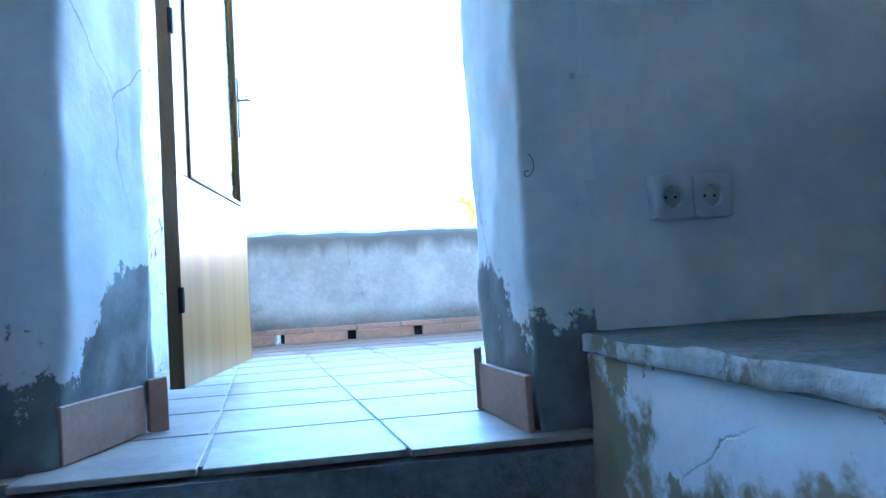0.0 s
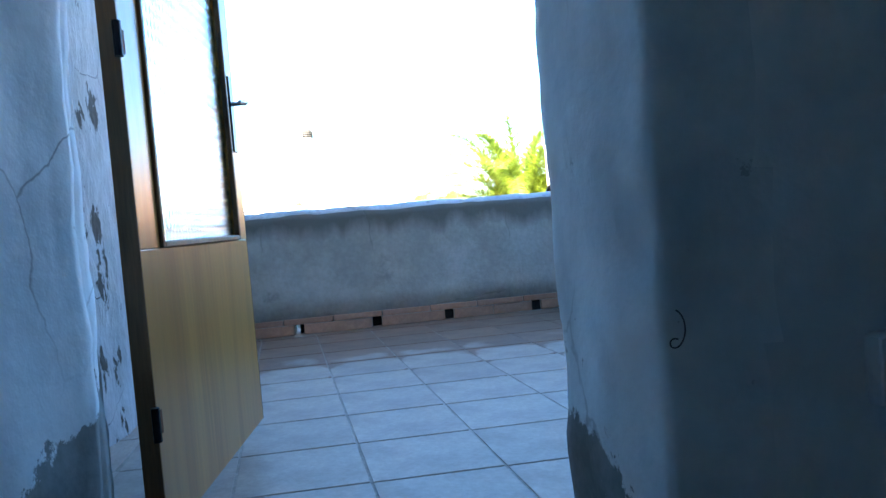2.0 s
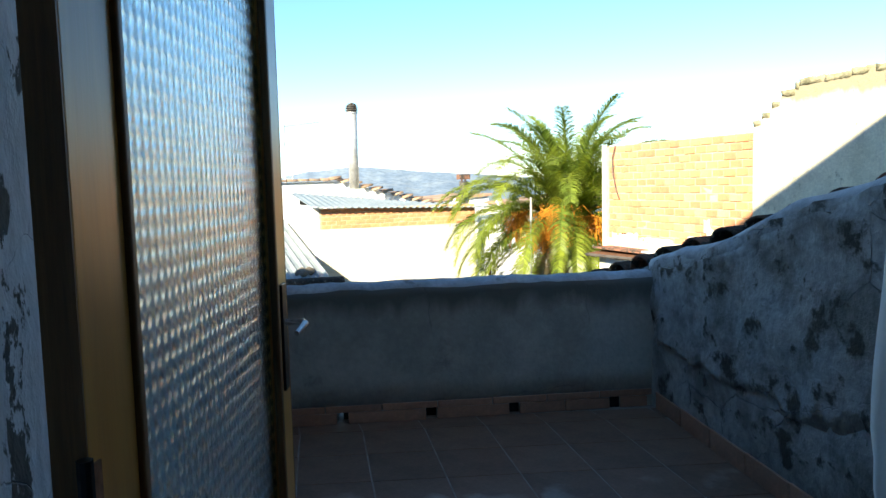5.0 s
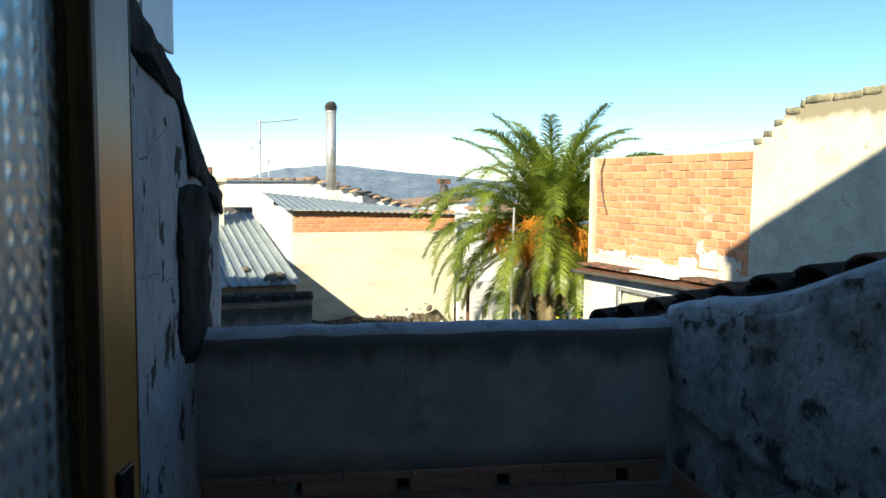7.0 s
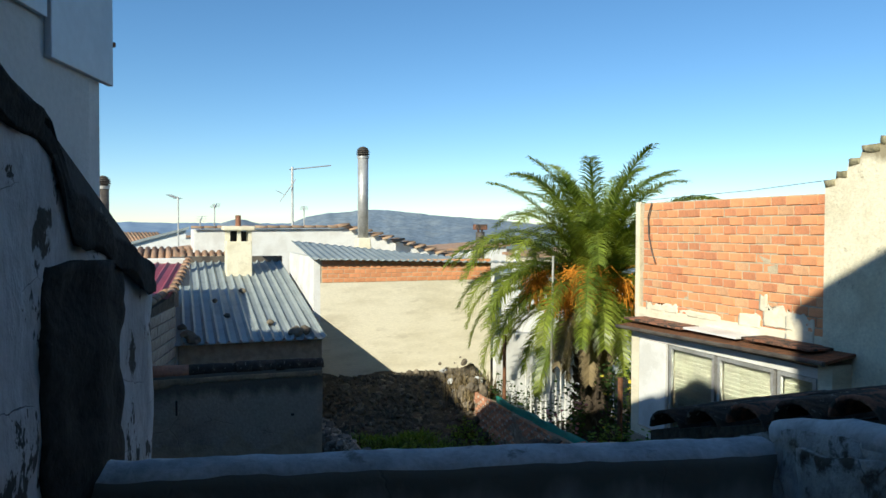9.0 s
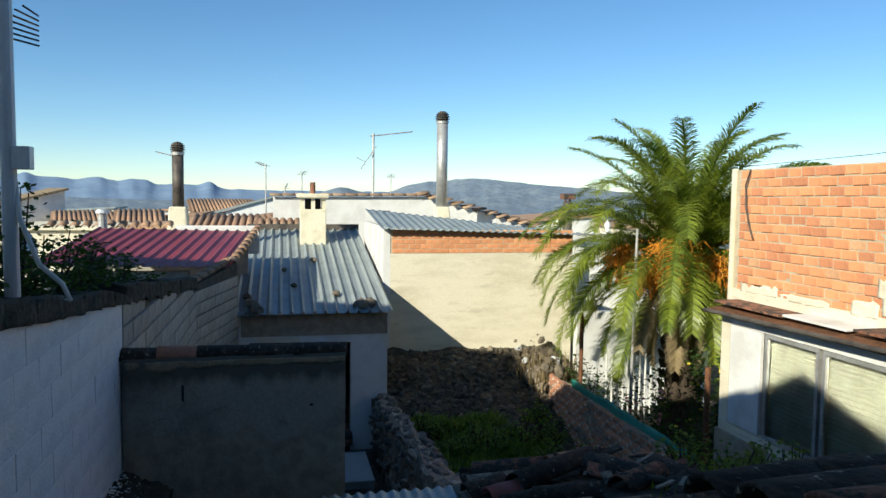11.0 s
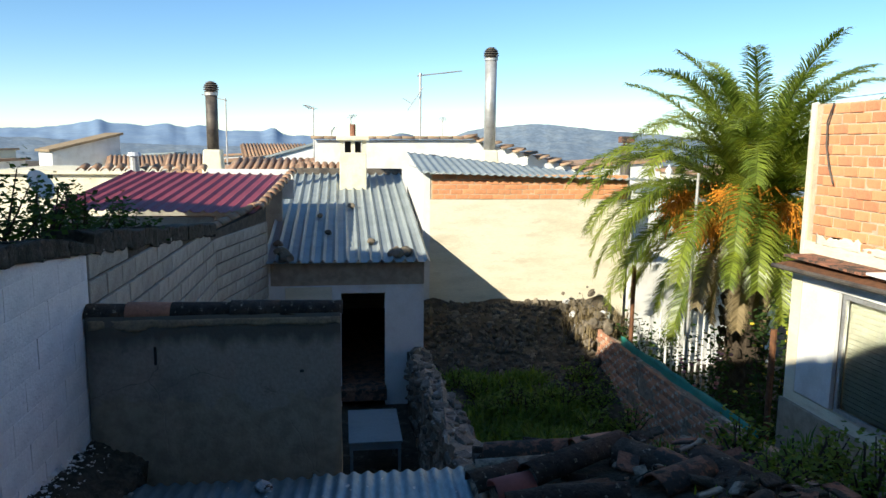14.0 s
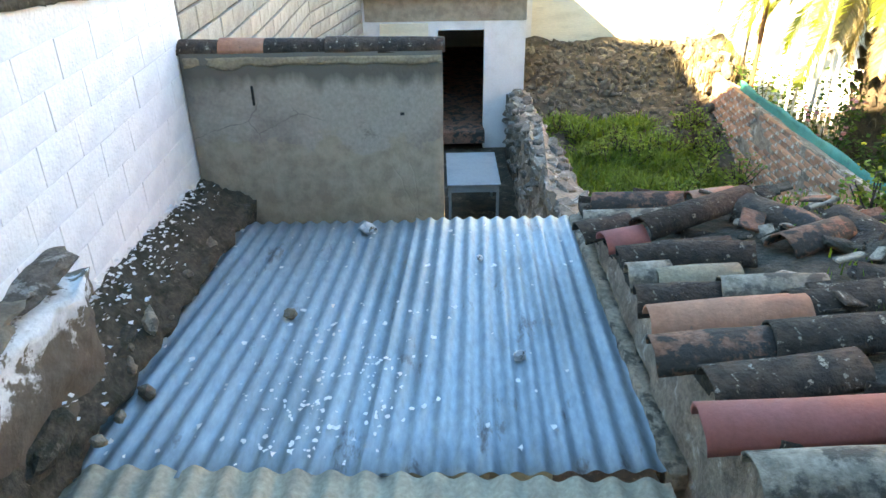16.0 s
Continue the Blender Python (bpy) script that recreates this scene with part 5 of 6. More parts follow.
for a, b in ((10.68, 11.66), (9.62, 10.62), (8.98, 9.56)):
    fr = part("window", boxes((SR + 0.01, SR + 0.06, a, a + 0.05, -1.6, -0.21), (SR + 0.01, SR + 0.06, b - 0.05, b, -1.6, -0.21), (SR + 0.01, SR + 0.06, a + 0.05, b - 0.05, -0.26, -0.21), (SR + 0.01, SR + 0.06, a + 0.05, b - 0.05, -1.6, -1.55)), M["steel_pipe"], shed)
    pn = part("pane", boxes((SR + 0.03, SR + 0.036, a + 0.051, b - 0.051, -1.549, -0.261)), M["pane"], fr)
    pn.visible_shadow = False
    blind = part("blind", boxes((SR + 0.092, SR + 0.094, a + 0.051, b - 0.051, -1.55, -0.28)), M["blind"], fr)
    for q in range(20):
        part("slat", boxes((SR + 0.075, SR + 0.088, a + 0.055, b - 0.055, -1.52 + 0.06 * q, -1.485 + 0.06 * q)), M["blind"], fr)
v, f = sheet_corrugated(8.45, 9.0, 8.7, 12.75, lambda r, u: -0.03 + 0.14 * (r - 8.45) + 0.02 * (12.7 - u), 0.5, 0.0)
thick(link_mesh("roof_sheet", v, f, M["rust"], False, shed), 0.035)
for k, (a, b) in enumerate(((11.3, 12.72), (10.2, 11.25), (9.0, 10.1))):
    part("roof_slab", boxes((8.55, 8.98, a, b, 0.0, 0.03), bevel=0.006), M["clay" if k % 2 == 0 else "limewash"], shed).matrix_basis = pose(0, 0, 0.065 + 0.022 * k)
part("gutter", tube([(8.43, 12.75, -0.05), (8.43, 8.7, 0.03)], 0.03, 8), M["sooty"], shed)

# ---- plot with grass, stone wall, low brick wall ----
plot = thing("garden_plot", YARD, "raised plot of rough earth and rubble", "ground", kind="stuff")
verts, faces = [], []
for i in range(26):
    for j in range(40):
        r, u = 4.2 + 4.6 * i / 25, 10.0 + 9.7 * j / 39
        z = -2.85 - 0.55 * min(1, max(0, (r - 6.5) / 1.1)) * min(1, max(0, (16.8 - u) / 2)) + (0.75 * max(0, (u - 17.0)) / 2.4 if u > 17.0 else 0) + 0.12 * noise.noise(Vector((r * 1.5, u * 1.5, 0))) + 0.05 * noise.noise(Vector((r * 6, u * 6, 0)))
        verts.append((r, u, z))
for i in range(25):
    for j in range(39):
        a = i * 40 + j
        faces.append((a, a + 40, a + 41, a + 1))
thick(link_mesh("earth", verts, faces, M["earth"], True, plot), 0.8)
stone_wall = thing("dry_stone_wall", YARD, "crumbling dry stone wall edging the plot", "wall")
v, f = plan_solid([(4.06, 10.2), (4.44, 10.2), (4.46, 14), (4.52, 17.7), (4.26, 17.7), (4.14, 14)], -3.6, -1.9, step=0.10, amp=0.09, scale=4.5, seed=61, top=lambda x, y: -1.72 - 0.12 * (y - 11.5) + 0.1 * noise.noise(Vector((x, y * 2, 0))))
link_mesh("core", v, f, M["crumbly"], False, stone_wall)
rng = random.Random(31)
FLAT_STONES = [block_mesh("stone", 0.24 + 0.03 * (q % 3), 0.20, 0.11 + 0.02 * (q % 2), M["wall_stone"], 0.025, q) for q in range(6)]
for q, me in enumerate(FLAT_STONES):
    for vert in me.vertices:
        vert.co += wobble(vert.co, 0.05, 6, q + 3)
for k in range(260):
    u = rng.uniform(10.3, 17.6)
    top = -1.72 - 0.12 * (u - 11.5)
    z = top - 0.13 * int(rng.random() ** 1.5 * 9)
    mid = 4.25 + 0.012 * (u - 10.3)
    side = mid + rng.choice((-0.13, 0.14)) if z < top - 0.1 else mid + rng.uniform(-0.16, 0.17)
    piece("stone", rng.choice(FLAT_STONES), pose(side, u, z, rng.uniform(-14, 14), rng.uniform(-14, 14), 90 + rng.uniform(-50, 50)) @ Matrix.Scale(rng.uniform(0.3, 0.85), 4), stone_wall)
bank = thing("rubble_bank", YARD, "bank of rubble and dry stalks below the cream wall", "rubble")
for k in range(230):
    r, u = rng.uniform(4.7, 8.6), rng.uniform(16.6, 19.6)
    z = -2.85 + 0.75 * max(0, u - 17.0) / 2.4 + 0.02
    if r > 7.7:
        z += 0.35 * rng.random()
    piece("stone", rng.choice(STONES), pose(r, u, z, rng.uniform(0, 360), rng.uniform(0, 360), 0) @ Matrix.Scale(0.2 + 0.9 * rng.random() ** 3, 4), bank)
chip = stone_mesh(77.0, (0.05, 0.04, 0.03), M["wall_stone"])
src = [vert.co.copy() for vert in chip.vertices]
tri = [tuple(p.vertices) for p in chip.polygons]
verts, faces = [], []
for k in range(1100):
    r, u = rng.uniform(4.6, 8.5), 19.6 - 3.4 * rng.random() ** 1.2
    turn = pose(r, u, -2.85 + 0.75 * max(0, u - 17.0) / 2.4 + 0.02, rng.uniform(0, 360), rng.uniform(0, 360), 0) @ Matrix.Scale(rng.uniform(0.5, 1.7), 4)
    b = len(verts)
    verts += [turn @ c for c in src]
    faces += [tuple(b + q for q in p) for p in tri]
tagged(link_mesh("rubble_fill", verts, faces, M["stone"], False, bank), kind="stuff")
for k in range(34):
    piece("stone", rng.choice(STONES + PALE_STONES), pose(rng.gauss(8.15, 0.25), rng.gauss(18.4, 0.35), -2.5 + 0.5 * rng.random(), rng.uniform(0, 360), rng.uniform(0, 360), 0) @ Matrix.Scale(rng.uniform(0.5, 1.4), 4), bank)

low_brick = thing("low_brick_wall", YARD, "low crumbling brick wall with patches of old mortar", "wall")
link = [(7.76, 9.0), (7.96, 9.0), (8.0, 13.5), (8.12, 17.6), (7.92, 17.6), (7.80, 13.5)]
v, f = plan_solid(link, -3.6, -2.05, step=0.15, amp=0.03, scale=3, seed=71, top=lambda x, y: -2.05 - 0.03 * (y - 12) + 0.06 * noise.noise(Vector((x, y * 2.2, 0))))
link_mesh("core", v, f, M["crumbly"], False, low_brick)
old_brick = [block_mesh("brick", 0.24, 0.08, 0.065, M["old_brick"], 0.008, s + 30) for s in range(5)]
bonded(low_brick, "brick", old_brick, 0.25, 0.078, (7.735, 9.1), (0.02, 0.9998), 19, -3.58, 8.3, 0.018, keep=lambda s, z: noise.noise(Vector((s * 0.9, z * 3, 9))) > -0.34)
net = thing("garden_net", YARD, "green plastic netting draped along the low brick wall", "net")
verts, faces = [], []
for i in range(31):
    u = 12.0 + 4.6 * i / 30
    for j in range(5):
        verts.append((7.93 + 0.02 * (u - 12) + 0.05 * noise.noise(Vector((u * 2, j * 0.7, 1))), u, -2.12 - 0.02 * (u - 12) + 0.06 * j - 0.05 + 0.05 * noise.noise(Vector((u * 1.5, j, 4)))))
for i in range(30):
    for j in range(4):
        a = i * 5 + j
        faces.append((a, a + 5, a + 6, a + 1))
thick(link_mesh("netting", verts, faces, M["mesh_green"], True, net), 0.008)


def blades(name, count, place, h, w, material, parent, seed, lean=0.5):
    """Many single blades, each a bent strip."""
    g = random.Random(seed)
    verts, faces = [], []
    for _ in range(count):
        x, y, z = place(g)
        a, hh, ww = g.uniform(0, 6.28), h * g.uniform(0.5, 1.3), w * g.uniform(0.7, 1.3)
        dx, dy, ln = math.cos(a), math.sin(a), g.uniform(0, lean)
        b = len(verts)
        for t, s in ((0, 1), (0.55, 0.8), (1, 0.1)):
            ox, oy = dx * ln * hh * t * t, dy * ln * hh * t * t
            verts += [(x + ox - dy * ww * s, y + oy + dx * ww * s, z + hh * t * (1 - 0.3 * ln * t)), (x + ox + dy * ww * s, y + oy - dx * ww * s, z + hh * t * (1 - 0.3 * ln * t))]
        faces += [(b, b + 1, b + 3, b + 2), (b + 2, b + 3, b + 5, b + 4)]
    return link_mesh(name, verts, faces, material, False, parent)


grass = thing("grass", YARD, "lush green grass and weeds on the plot", "grass", kind="stuff")
def grass_spot(g):
    while True:
        r, u = g.uniform(4.55, 7.5), g.uniform(11.6, 16.9)
        if noise.noise(Vector((r * 1.1, u * 0.9, 3))) > -0.12 - 0.25 * (u > 14):
            return r, u, -2.87 - 0.55 * min(1, max(0, (r - 6.5) / 1.1)) + 0.12 * noise.noise(Vector((r * 1.5, u * 1.5, 0)))
blades("grass", 22000, grass_spot, 0.21, 0.009, M["grass"], grass, 5, 1.2)
blades("broad_weeds", 7000, grass_spot, 0.24, 0.024, M["weed"], grass, 15, 1.3)
blades("stalks", 500, lambda g: (g.gauss(8.1, 0.3), g.gauss(18.3, 0.4), -2.5), 0.6, 0.012, M["palm_dry"], grass, 6, 0.8)
weeds = thing("weeds", YARD, "green weeds growing between the fallen tiles", "plants", kind="stuff")
blades("weeds", 1500, lambda g: (g.uniform(6.4, 8.3), g.uniform(9.6, 11.6), -2.6 + 0.7 * g.random()), 0.26, 0.012, M["grass"], weeds, 7, 0.9)
blades("tufts", 170, lambda g: (lambda r, u: (r, u, low_z(r, u)))(g.uniform(4.7, 6.4), g.choice((6.9, 7.6, 8.4)) + g.gauss(0, 0.12)), 0.06, 0.005, M["grass"], weeds, 8, 0.9)

table = thing("metal_table", YARD @ Matrix.Translation((3.44, 14.95, -3.6)), "grey sheet-metal table standing in the yard", "table")
part("tabletop", boxes((-0.39, 0.39, -0.65, 0.65, 0.72, 0.75), bevel=0.006), M["tin_roof"], table)
part("apron", boxes((-0.37, 0.37, -0.63, -0.61, 0.62, 0.72)), M["tin_roof"], table)
part("apron", boxes((-0.37, 0.37, 0.61, 0.63, 0.62, 0.72)), M["tin_roof"], table)
for sx in (-1, 1):
    for sy in (-1, 1):
        part("leg", boxes((sx * 0.35 - 0.02, sx * 0.35 + 0.02, sy * 0.6 - 0.02, sy * 0.6 + 0.02, 0, 0.72)), M["tin_roof"], table)


# ---- palm ----
def frond(parent, base, az, el, length, seed, dry=False, droop=1.0):
    g = random.Random(seed)
    verts, faces = [], []
    pos, n = Vector(base), 26
    pts, dirs = [], []
    e = el
    for k in range(n + 1):
        d = Vector((math.cos(az) * math.cos(e), math.sin(az) * math.cos(e), math.sin(e)))
        pts.append(pos.copy()); dirs.append(d)
        pos = pos + d * length / n
        e -= droop * (0.016 + 0.075 * (k / n)) * (0.6 + 0.4 * math.cos(e))
    for k in range(n):
        w = 0.03 * (1 - 0.85 * k / n)
        side = dirs[k].cross(Vector((0, 0, 1))).normalized()
        b = len(verts)
        verts += [pts[k] - side * w, pts[k] + side * w, pts[k + 1] + side * w * 0.95, pts[k + 1] - side * w * 0.95, pts[k] + Vector((0, 0, w)), pts[k + 1] + Vector((0, 0, w))]
        faces += [(b, b + 1, b + 2, b + 3), (b, b + 3, b + 5, b + 4), (b + 1, b + 4, b + 5, b + 2)]
    for k in range(156):
        t = 0.07 + 0.93 * k / 155
        q = t * n
        i = min(int(q), n - 1)
        p = pts[i].lerp(pts[i + 1], q - i)
        d = dirs[i]
        side = d.cross(Vector((0, 0, 1))).normalized()
        up = side.cross(d)
        ll = 0.43 * (math.sin(math.pi * min(1, 0.10 + t * 0.84)) ** 0.5) * length / 3.0 * g.uniform(0.8, 1.1)
        for s in (-1, 1):
            w = 0.0105
            out = (side * s * 0.72 + d * 0.66 + up * (0.16 + g.uniform(-0.22, 0.22))).normalized()
            midp = p + out * ll * 0.5 + up * 0.012
            tip = p + out * ll + Vector((0, 0, -0.22 * ll * g.uniform(0.5, 1.4)))
            b = len(verts)
            verts += [p - d * w, p + d * w, midp + d * w, midp - d * w, tip]
            faces += [(b, b + 1, b + 2, b + 3), (b + 3, b + 2, b + 4)]
    return link_mesh("frond", verts, faces, M["palm_dry" if dry else "palm"], False, parent)


PR, PU = 10.48, 16.7
palm = thing("date_palm", YARD @ Matrix.Translation((PR, PU, -3.6)), "date palm with arching fronds and orange fruit bunches", "tree")
H = 4.15
bm = bmesh.new()
tube([(0, 0, 0), (0.02, 0.0, 1.0), (0.05, 0, 2.2), (0.05, 0, 3.4), (0.02, 0, H - 0.1)], [0.42, 0.36, 0.34, 0.38, 0.28], 20, bm=bm)
for v in bm.verts:
    v.co += wobble(v.co, 0.05, 6, 3)
part("trunk", bm, M["trunk"], palm)
rng = random.Random(77)
boots = bmesh.new()
for k in range(110):
    a, z = k * 2.39996, 0.6 + 3.3 * k / 110
    q = 0.36
    tube([(q * math.cos(a), q * math.sin(a), z), ((q + 0.1) * math.cos(a), (q + 0.1) * math.sin(a), z + 0.16)], [0.075, 0.03], 6, bm=boots)
part("bark_relief", boots, M["trunk"], palm)
# four ranks of fronds: a loose upright heart, arching ones, drooping ones and a dry skirt
for count, e0, e1, l0, l1, d0, d1, seed in ((20, 1.44, 1.02, 3.0, 3.5, 0.7, 1.25, 100), (30, 1.0, 0.58, 3.4, 3.8, 1.25, 1.65, 200), (30, 0.56, 0.08, 3.2, 3.6, 1.3, 1.6, 300), (20, -0.05, -0.5, 2.4, 3.0, 0.9, 1.2, 400)):
    for k in range(count):
        az = k * 2.39996 + seed + rng.uniform(-0.25, 0.25)
        rank = k / (count - 1)
        frond(palm, (0.14 * math.cos(az), 0.14 * math.sin(az), H - 0.1 * seed / 100), az, e0 + (e1 - e0) * rank + rng.uniform(-0.12, 0.12), rng.uniform(l0, l1), seed + k, dry=(seed == 400 and k % 4 == 1), droop=rng.uniform(d0, d1))
for k in range(7):
    az = k * 2.39996 + 1.1
    frond(palm, (0.26 * math.cos(az), 0.26 * math.sin(az), H - 0.55), az, -0.75 + rng.uniform(-0.3, 0.1), rng.uniform(1.5, 2.1), 500 + k, dry=True, droop=0.9)
for k, (az, q) in enumerate(((3.15, 1.3), (3.4, 1.6), (3.7, 1.45), (3.95, 1.7), (4.25, 1.5), (3.55, 1.1), (3.85, 1.2), (4.5, 1.6), (5.5, 1.5), (5.8, 1.6))):
    bm = bmesh.new()
    bx, by, bz = math.cos(az) * (q + 0.1), math.sin(az) * (q + 0.1), H + 0.12 - 0.14 * (k % 3)
    tube([(0, 0, H - 0.1), (bx * 0.6, by * 0.6, H + 0.22), (bx, by, bz)], 0.02, 5, bm=bm)
    for j in range(95):
        a, e = rng.uniform(0, 6.28), rng.uniform(0.1, 0.5)
        ex, ey, ez = bx + math.cos(a) * e * 0.85, by + math.sin(a) * e * 0.85, bz - rng.uniform(0.1, 0.75)
        tube([(bx, by, bz), ((bx + ex) / 2 + 0.02, (by + ey) / 2, (bz + ez) / 2 + 0.08), (ex, ey, ez)], 0.008, 3, False, bm)
        for i in range(2):
            bmesh.ops.create_icosphere(bm, subdivisions=1, radius=0.015, matrix=Matrix.Translation((ex + rng.uniform(-0.05, 0.05), ey + rng.uniform(-0.05, 0.05), ez + rng.uniform(0, 0.3))))
    part("fruit_stalk", bm, M["fruit"], palm)


# ---- shrubs, poles, antennas ----
def shrub(name, r, u, z, size, count, label, material="leaf", leaf=0.05, flowers=None, m=YARD):
    g = random.Random(int(r * 100 + u * 10))
    t = thing(name, m @ Matrix.Translation((r, u, z)), label, "shrub")
    verts, faces, tips = [], [], []
    bm = bmesh.new()
    for k in range(14):
        a, e = g.uniform(0, 6.28), g.uniform(0.3, 1.4)
        tip = Vector((math.cos(a) * math.cos(e) * size[0], math.sin(a) * math.cos(e) * size[1], math.sin(e) * size[2]))
        tube([(0, 0, 0), tip * 0.5 + Vector((g.uniform(-0.05, 0.05), 0, 0)), tip], [0.014, 0.009, 0.004], 5, bm=bm)
        tips.append(tip)
    tagged(part("stalk", bm, M["trunk"], t), kind="stuff")
    for k in range(count):
        p = g.choice(tips) * g.uniform(0.25, 1.05) + Vector((g.gauss(0, 0.09), g.gauss(0, 0.09), g.gauss(0, 0.09))) * size[0] * 1.4
        p.z = max(p.z, 0.01)
        a, s = g.uniform(0, 6.28), leaf * g.uniform(0.6, 1.3)
        d = Vector((math.cos(a), math.sin(a), g.uniform(-0.6, 0.6))).normalized()
        w = d.cross(Vector((g.uniform(-1, 1), g.uniform(-1, 1), 1))).normalized() * s * 0.35
        b = len(verts)
        verts += [p, p + d * s * 0.5 + w, p + d * s, p + d * s * 0.5 - w]
        faces.append((b, b + 1, b + 2, b + 3))
    link_mesh("leaves", verts, faces, M[material], False, t)
    if flowers:
        bm = bmesh.new()
        for k in range(26):
            p = g.choice(tips) * g.uniform(0.6, 1.1)
            bmesh.ops.create_icosphere(bm, subdivisions=1, radius=0.04, matrix=Matrix.Translation(p) @ Matrix.Diagonal((1, 1, 0.6, 1)))
        tagged(part("blossom", bm, M[flowers], t), kind="stuff")
    return t


for r, u, q in ((6.2, 8.7, 0.42), (5.95, 9.1, 0.36), (6.55, 8.5, 0.5), (6.7, 9.1, 0.45), (5.75, 8.3, 0.22)):
    shrub("weed_clump", r, u, low_z(r, u) - 0.05, (0.30, 0.30, q), 420 if q > 0.2 else 90, "rank green weeds growing out of the ruined roof edge", "weed", leaf=0.05)
herb_rng = random.Random(58)
for k in range(38):
    r, u = 4.75 + 2.4 * herb_rng.random(), 11.0 + 5.6 * herb_rng.random()
    if k > 32:
        r, u = 7.2 + 0.2 * herb_rng.random(), 10.5 + 1.2 * (k - 32)
    shrub("herb_clump", r, u, -2.9, (0.36, 0.40, 0.32 + 0.22 * herb_rng.random()), 300, "soft green wild herbs growing in the plot", "weed", leaf=0.06)
shrub("garden_shrub", 9.45, 14.1, -3.6, (0.55, 0.6, 2.7), 2200, "leafy green shrub with yellow flowers beside the palm", leaf=0.09, flowers="petal_yellow")
shrub("garden_shrub", 8.95, 15.1, -3.6, (0.55, 0.6, 2.1), 1300, "leafy shrub with pink flowers behind the netting", leaf=0.08, flowers="petal")
shrub("garden_shrub", 8.6, 17.2, -3.6, (0.6, 0.5, 1.9), 900, "dense green shrub at the foot of the palm", leaf=0.09)
shrub("garden_shrub", 9.2, 17.9, -3.6, (0.7, 0.5, 1.7), 800, "dense green shrub at the foot of the palm", leaf=0.09)
for k, (u, s) in enumerate(((8.3, 0.5), (8.9, 0.7), (9.5, 0.55), (10.3, 0.5), (11.3, 0.45), (12.4, 0.4))):
    shrub("wall_plant", WR - 0.45, u, 0.60 - 0.09 * (u - 8), (0.46, 0.48, s * 1.55), 1000, "dark leafy plant growing behind the wall top", leaf=0.06)
shed_wall = thing("garden_back_wall", YARD, "sunlit pale wall behind the palm garden", "wall")
part("wall", boxes((9.4, 13.0, 19.6, 19.8, -3.6, -1.2), bevel=0.01), M["limewash"], shed_wall)


def pole(r, u, z0, z1, radius, material, label, lean=0.0):
    t = thing("fence_pole", YARD @ Matrix.Translation((r, u, z0)), label, "pole", "garden fence poles")
    part("pole", tube([(0, 0, 0), (lean, 0, z1 - z0)], radius, 8), M[material], t)
    return t


pole(8.15, 16.45, -3.6, -0.7, 0.04, "rust", "rusty iron fence post")
pole(8.72, 15.5, -3.6, 1.0, 0.026, "steel_pipe", "thin pale metal garden pole", 0.05)
pole(8.75, 13.1, -3.6, -1.0, 0.045, "rust", "dark wooden fence post")
for k in range(9):
    pole(9.2 + 0.13 * k, 17.5, -3.6, -1.75 + 0.05 * (k % 3), 0.022, "limewash", "white fence paling in the garden")


def antenna(r, u, z0, z1, yaw, label, arms=9, mast=0.022, boom=1.2, m=YARD):
    t = thing("tv_antenna", m @ Matrix.Translation((r, u, z0)), label, "antenna")
    h = z1 - z0
    part("mast", tube([(0, 0, 0), (0, 0, h)], mast, 8), M["steel_pipe"], t)
    c, s = math.cos(yaw), math.sin(yaw)
    part("boom", tube([(-0.08 * c * boom, -0.08 * s * boom, h - 0.1), (c * boom, s * boom, h + 0.12)], 0.022, 6), M["steel_pipe"], t)
    for k in range(arms):
        q = 0.05 + 0.93 * k / (arms - 1)
        x, y, z = c * q * boom, s * q * boom, h - 0.08 + 0.2 * q
        w = 0.22 - 0.012 * k
        part("element", tube([(x - s * w, y + c * w, z), (x + s * w, y - c * w, z)], 0.3 * mast, 5), M["steel_pipe"], t)
    return t


antenna(5.61, 28.9, 0.8, 3.75, 0.15, "tall roof antenna with a long boom", 11, 0.042, 1.45)
a2 = thing("tv_antenna", YARD @ Matrix.Translation((5.61, 28.8, 0.8)), "small grid antenna on the same mast", "antenna")
part("reflector", tube([(-0.45, 0, 1.7), (0.1, 0, 2.5)], 0.016, 6), M["steel_pipe"], a2)
part("element", tube([(-0.6, 0, 2.1), (-0.3, 0, 1.95)], 0.012, 6), M["steel_pipe"], a2)
antenna(1.8, 36.0, -3.6, 2.9, 2.0, "thin aerial mast on a distant roof", 7, 0.03, 0.9)
antenna(-1.5, 34.0, -3.6, 3.1, 3.0, "thin aerial mast on a distant roof", 4, 0.03, 0.9)
antenna(3.4, 38.0, -3.6, 2.6, 1.4, "thin aerial mast on a distant roof", 5, 0.03, 0.9)
antenna(7.9, 40.0, -3.6, 2.6, 1.4, "thin aerial mast on a distant roof", 5, 0.03, 0.9)
antenna(2.6, 33.0, -3.6, 1.9, 1.4, "thin aerial mast on a distant roof", 3, 0.025, 0.6)

# mast with antenna, meter box and cable on the left wall
mast = thing("antenna_mast", YARD @ Matrix.Translation((0.81, 8.3, 0.47)), "painted mast with aerial, small box and hanging white cable", "antenna")
part("mast", tube([(0, 0, 0), (0, 0, 2.6)], 0.045, 12), M["sheet_white"], mast)
part("box", boxes((0.03, 0.13, -0.05, 0.05, 1.20, 1.34), bevel=0.008), M["plastic"], mast)
part("arm", tube([(0, 0, 2.42), (0.38, 0.25, 2.42)], 0.02, 8), M["rust"], mast)
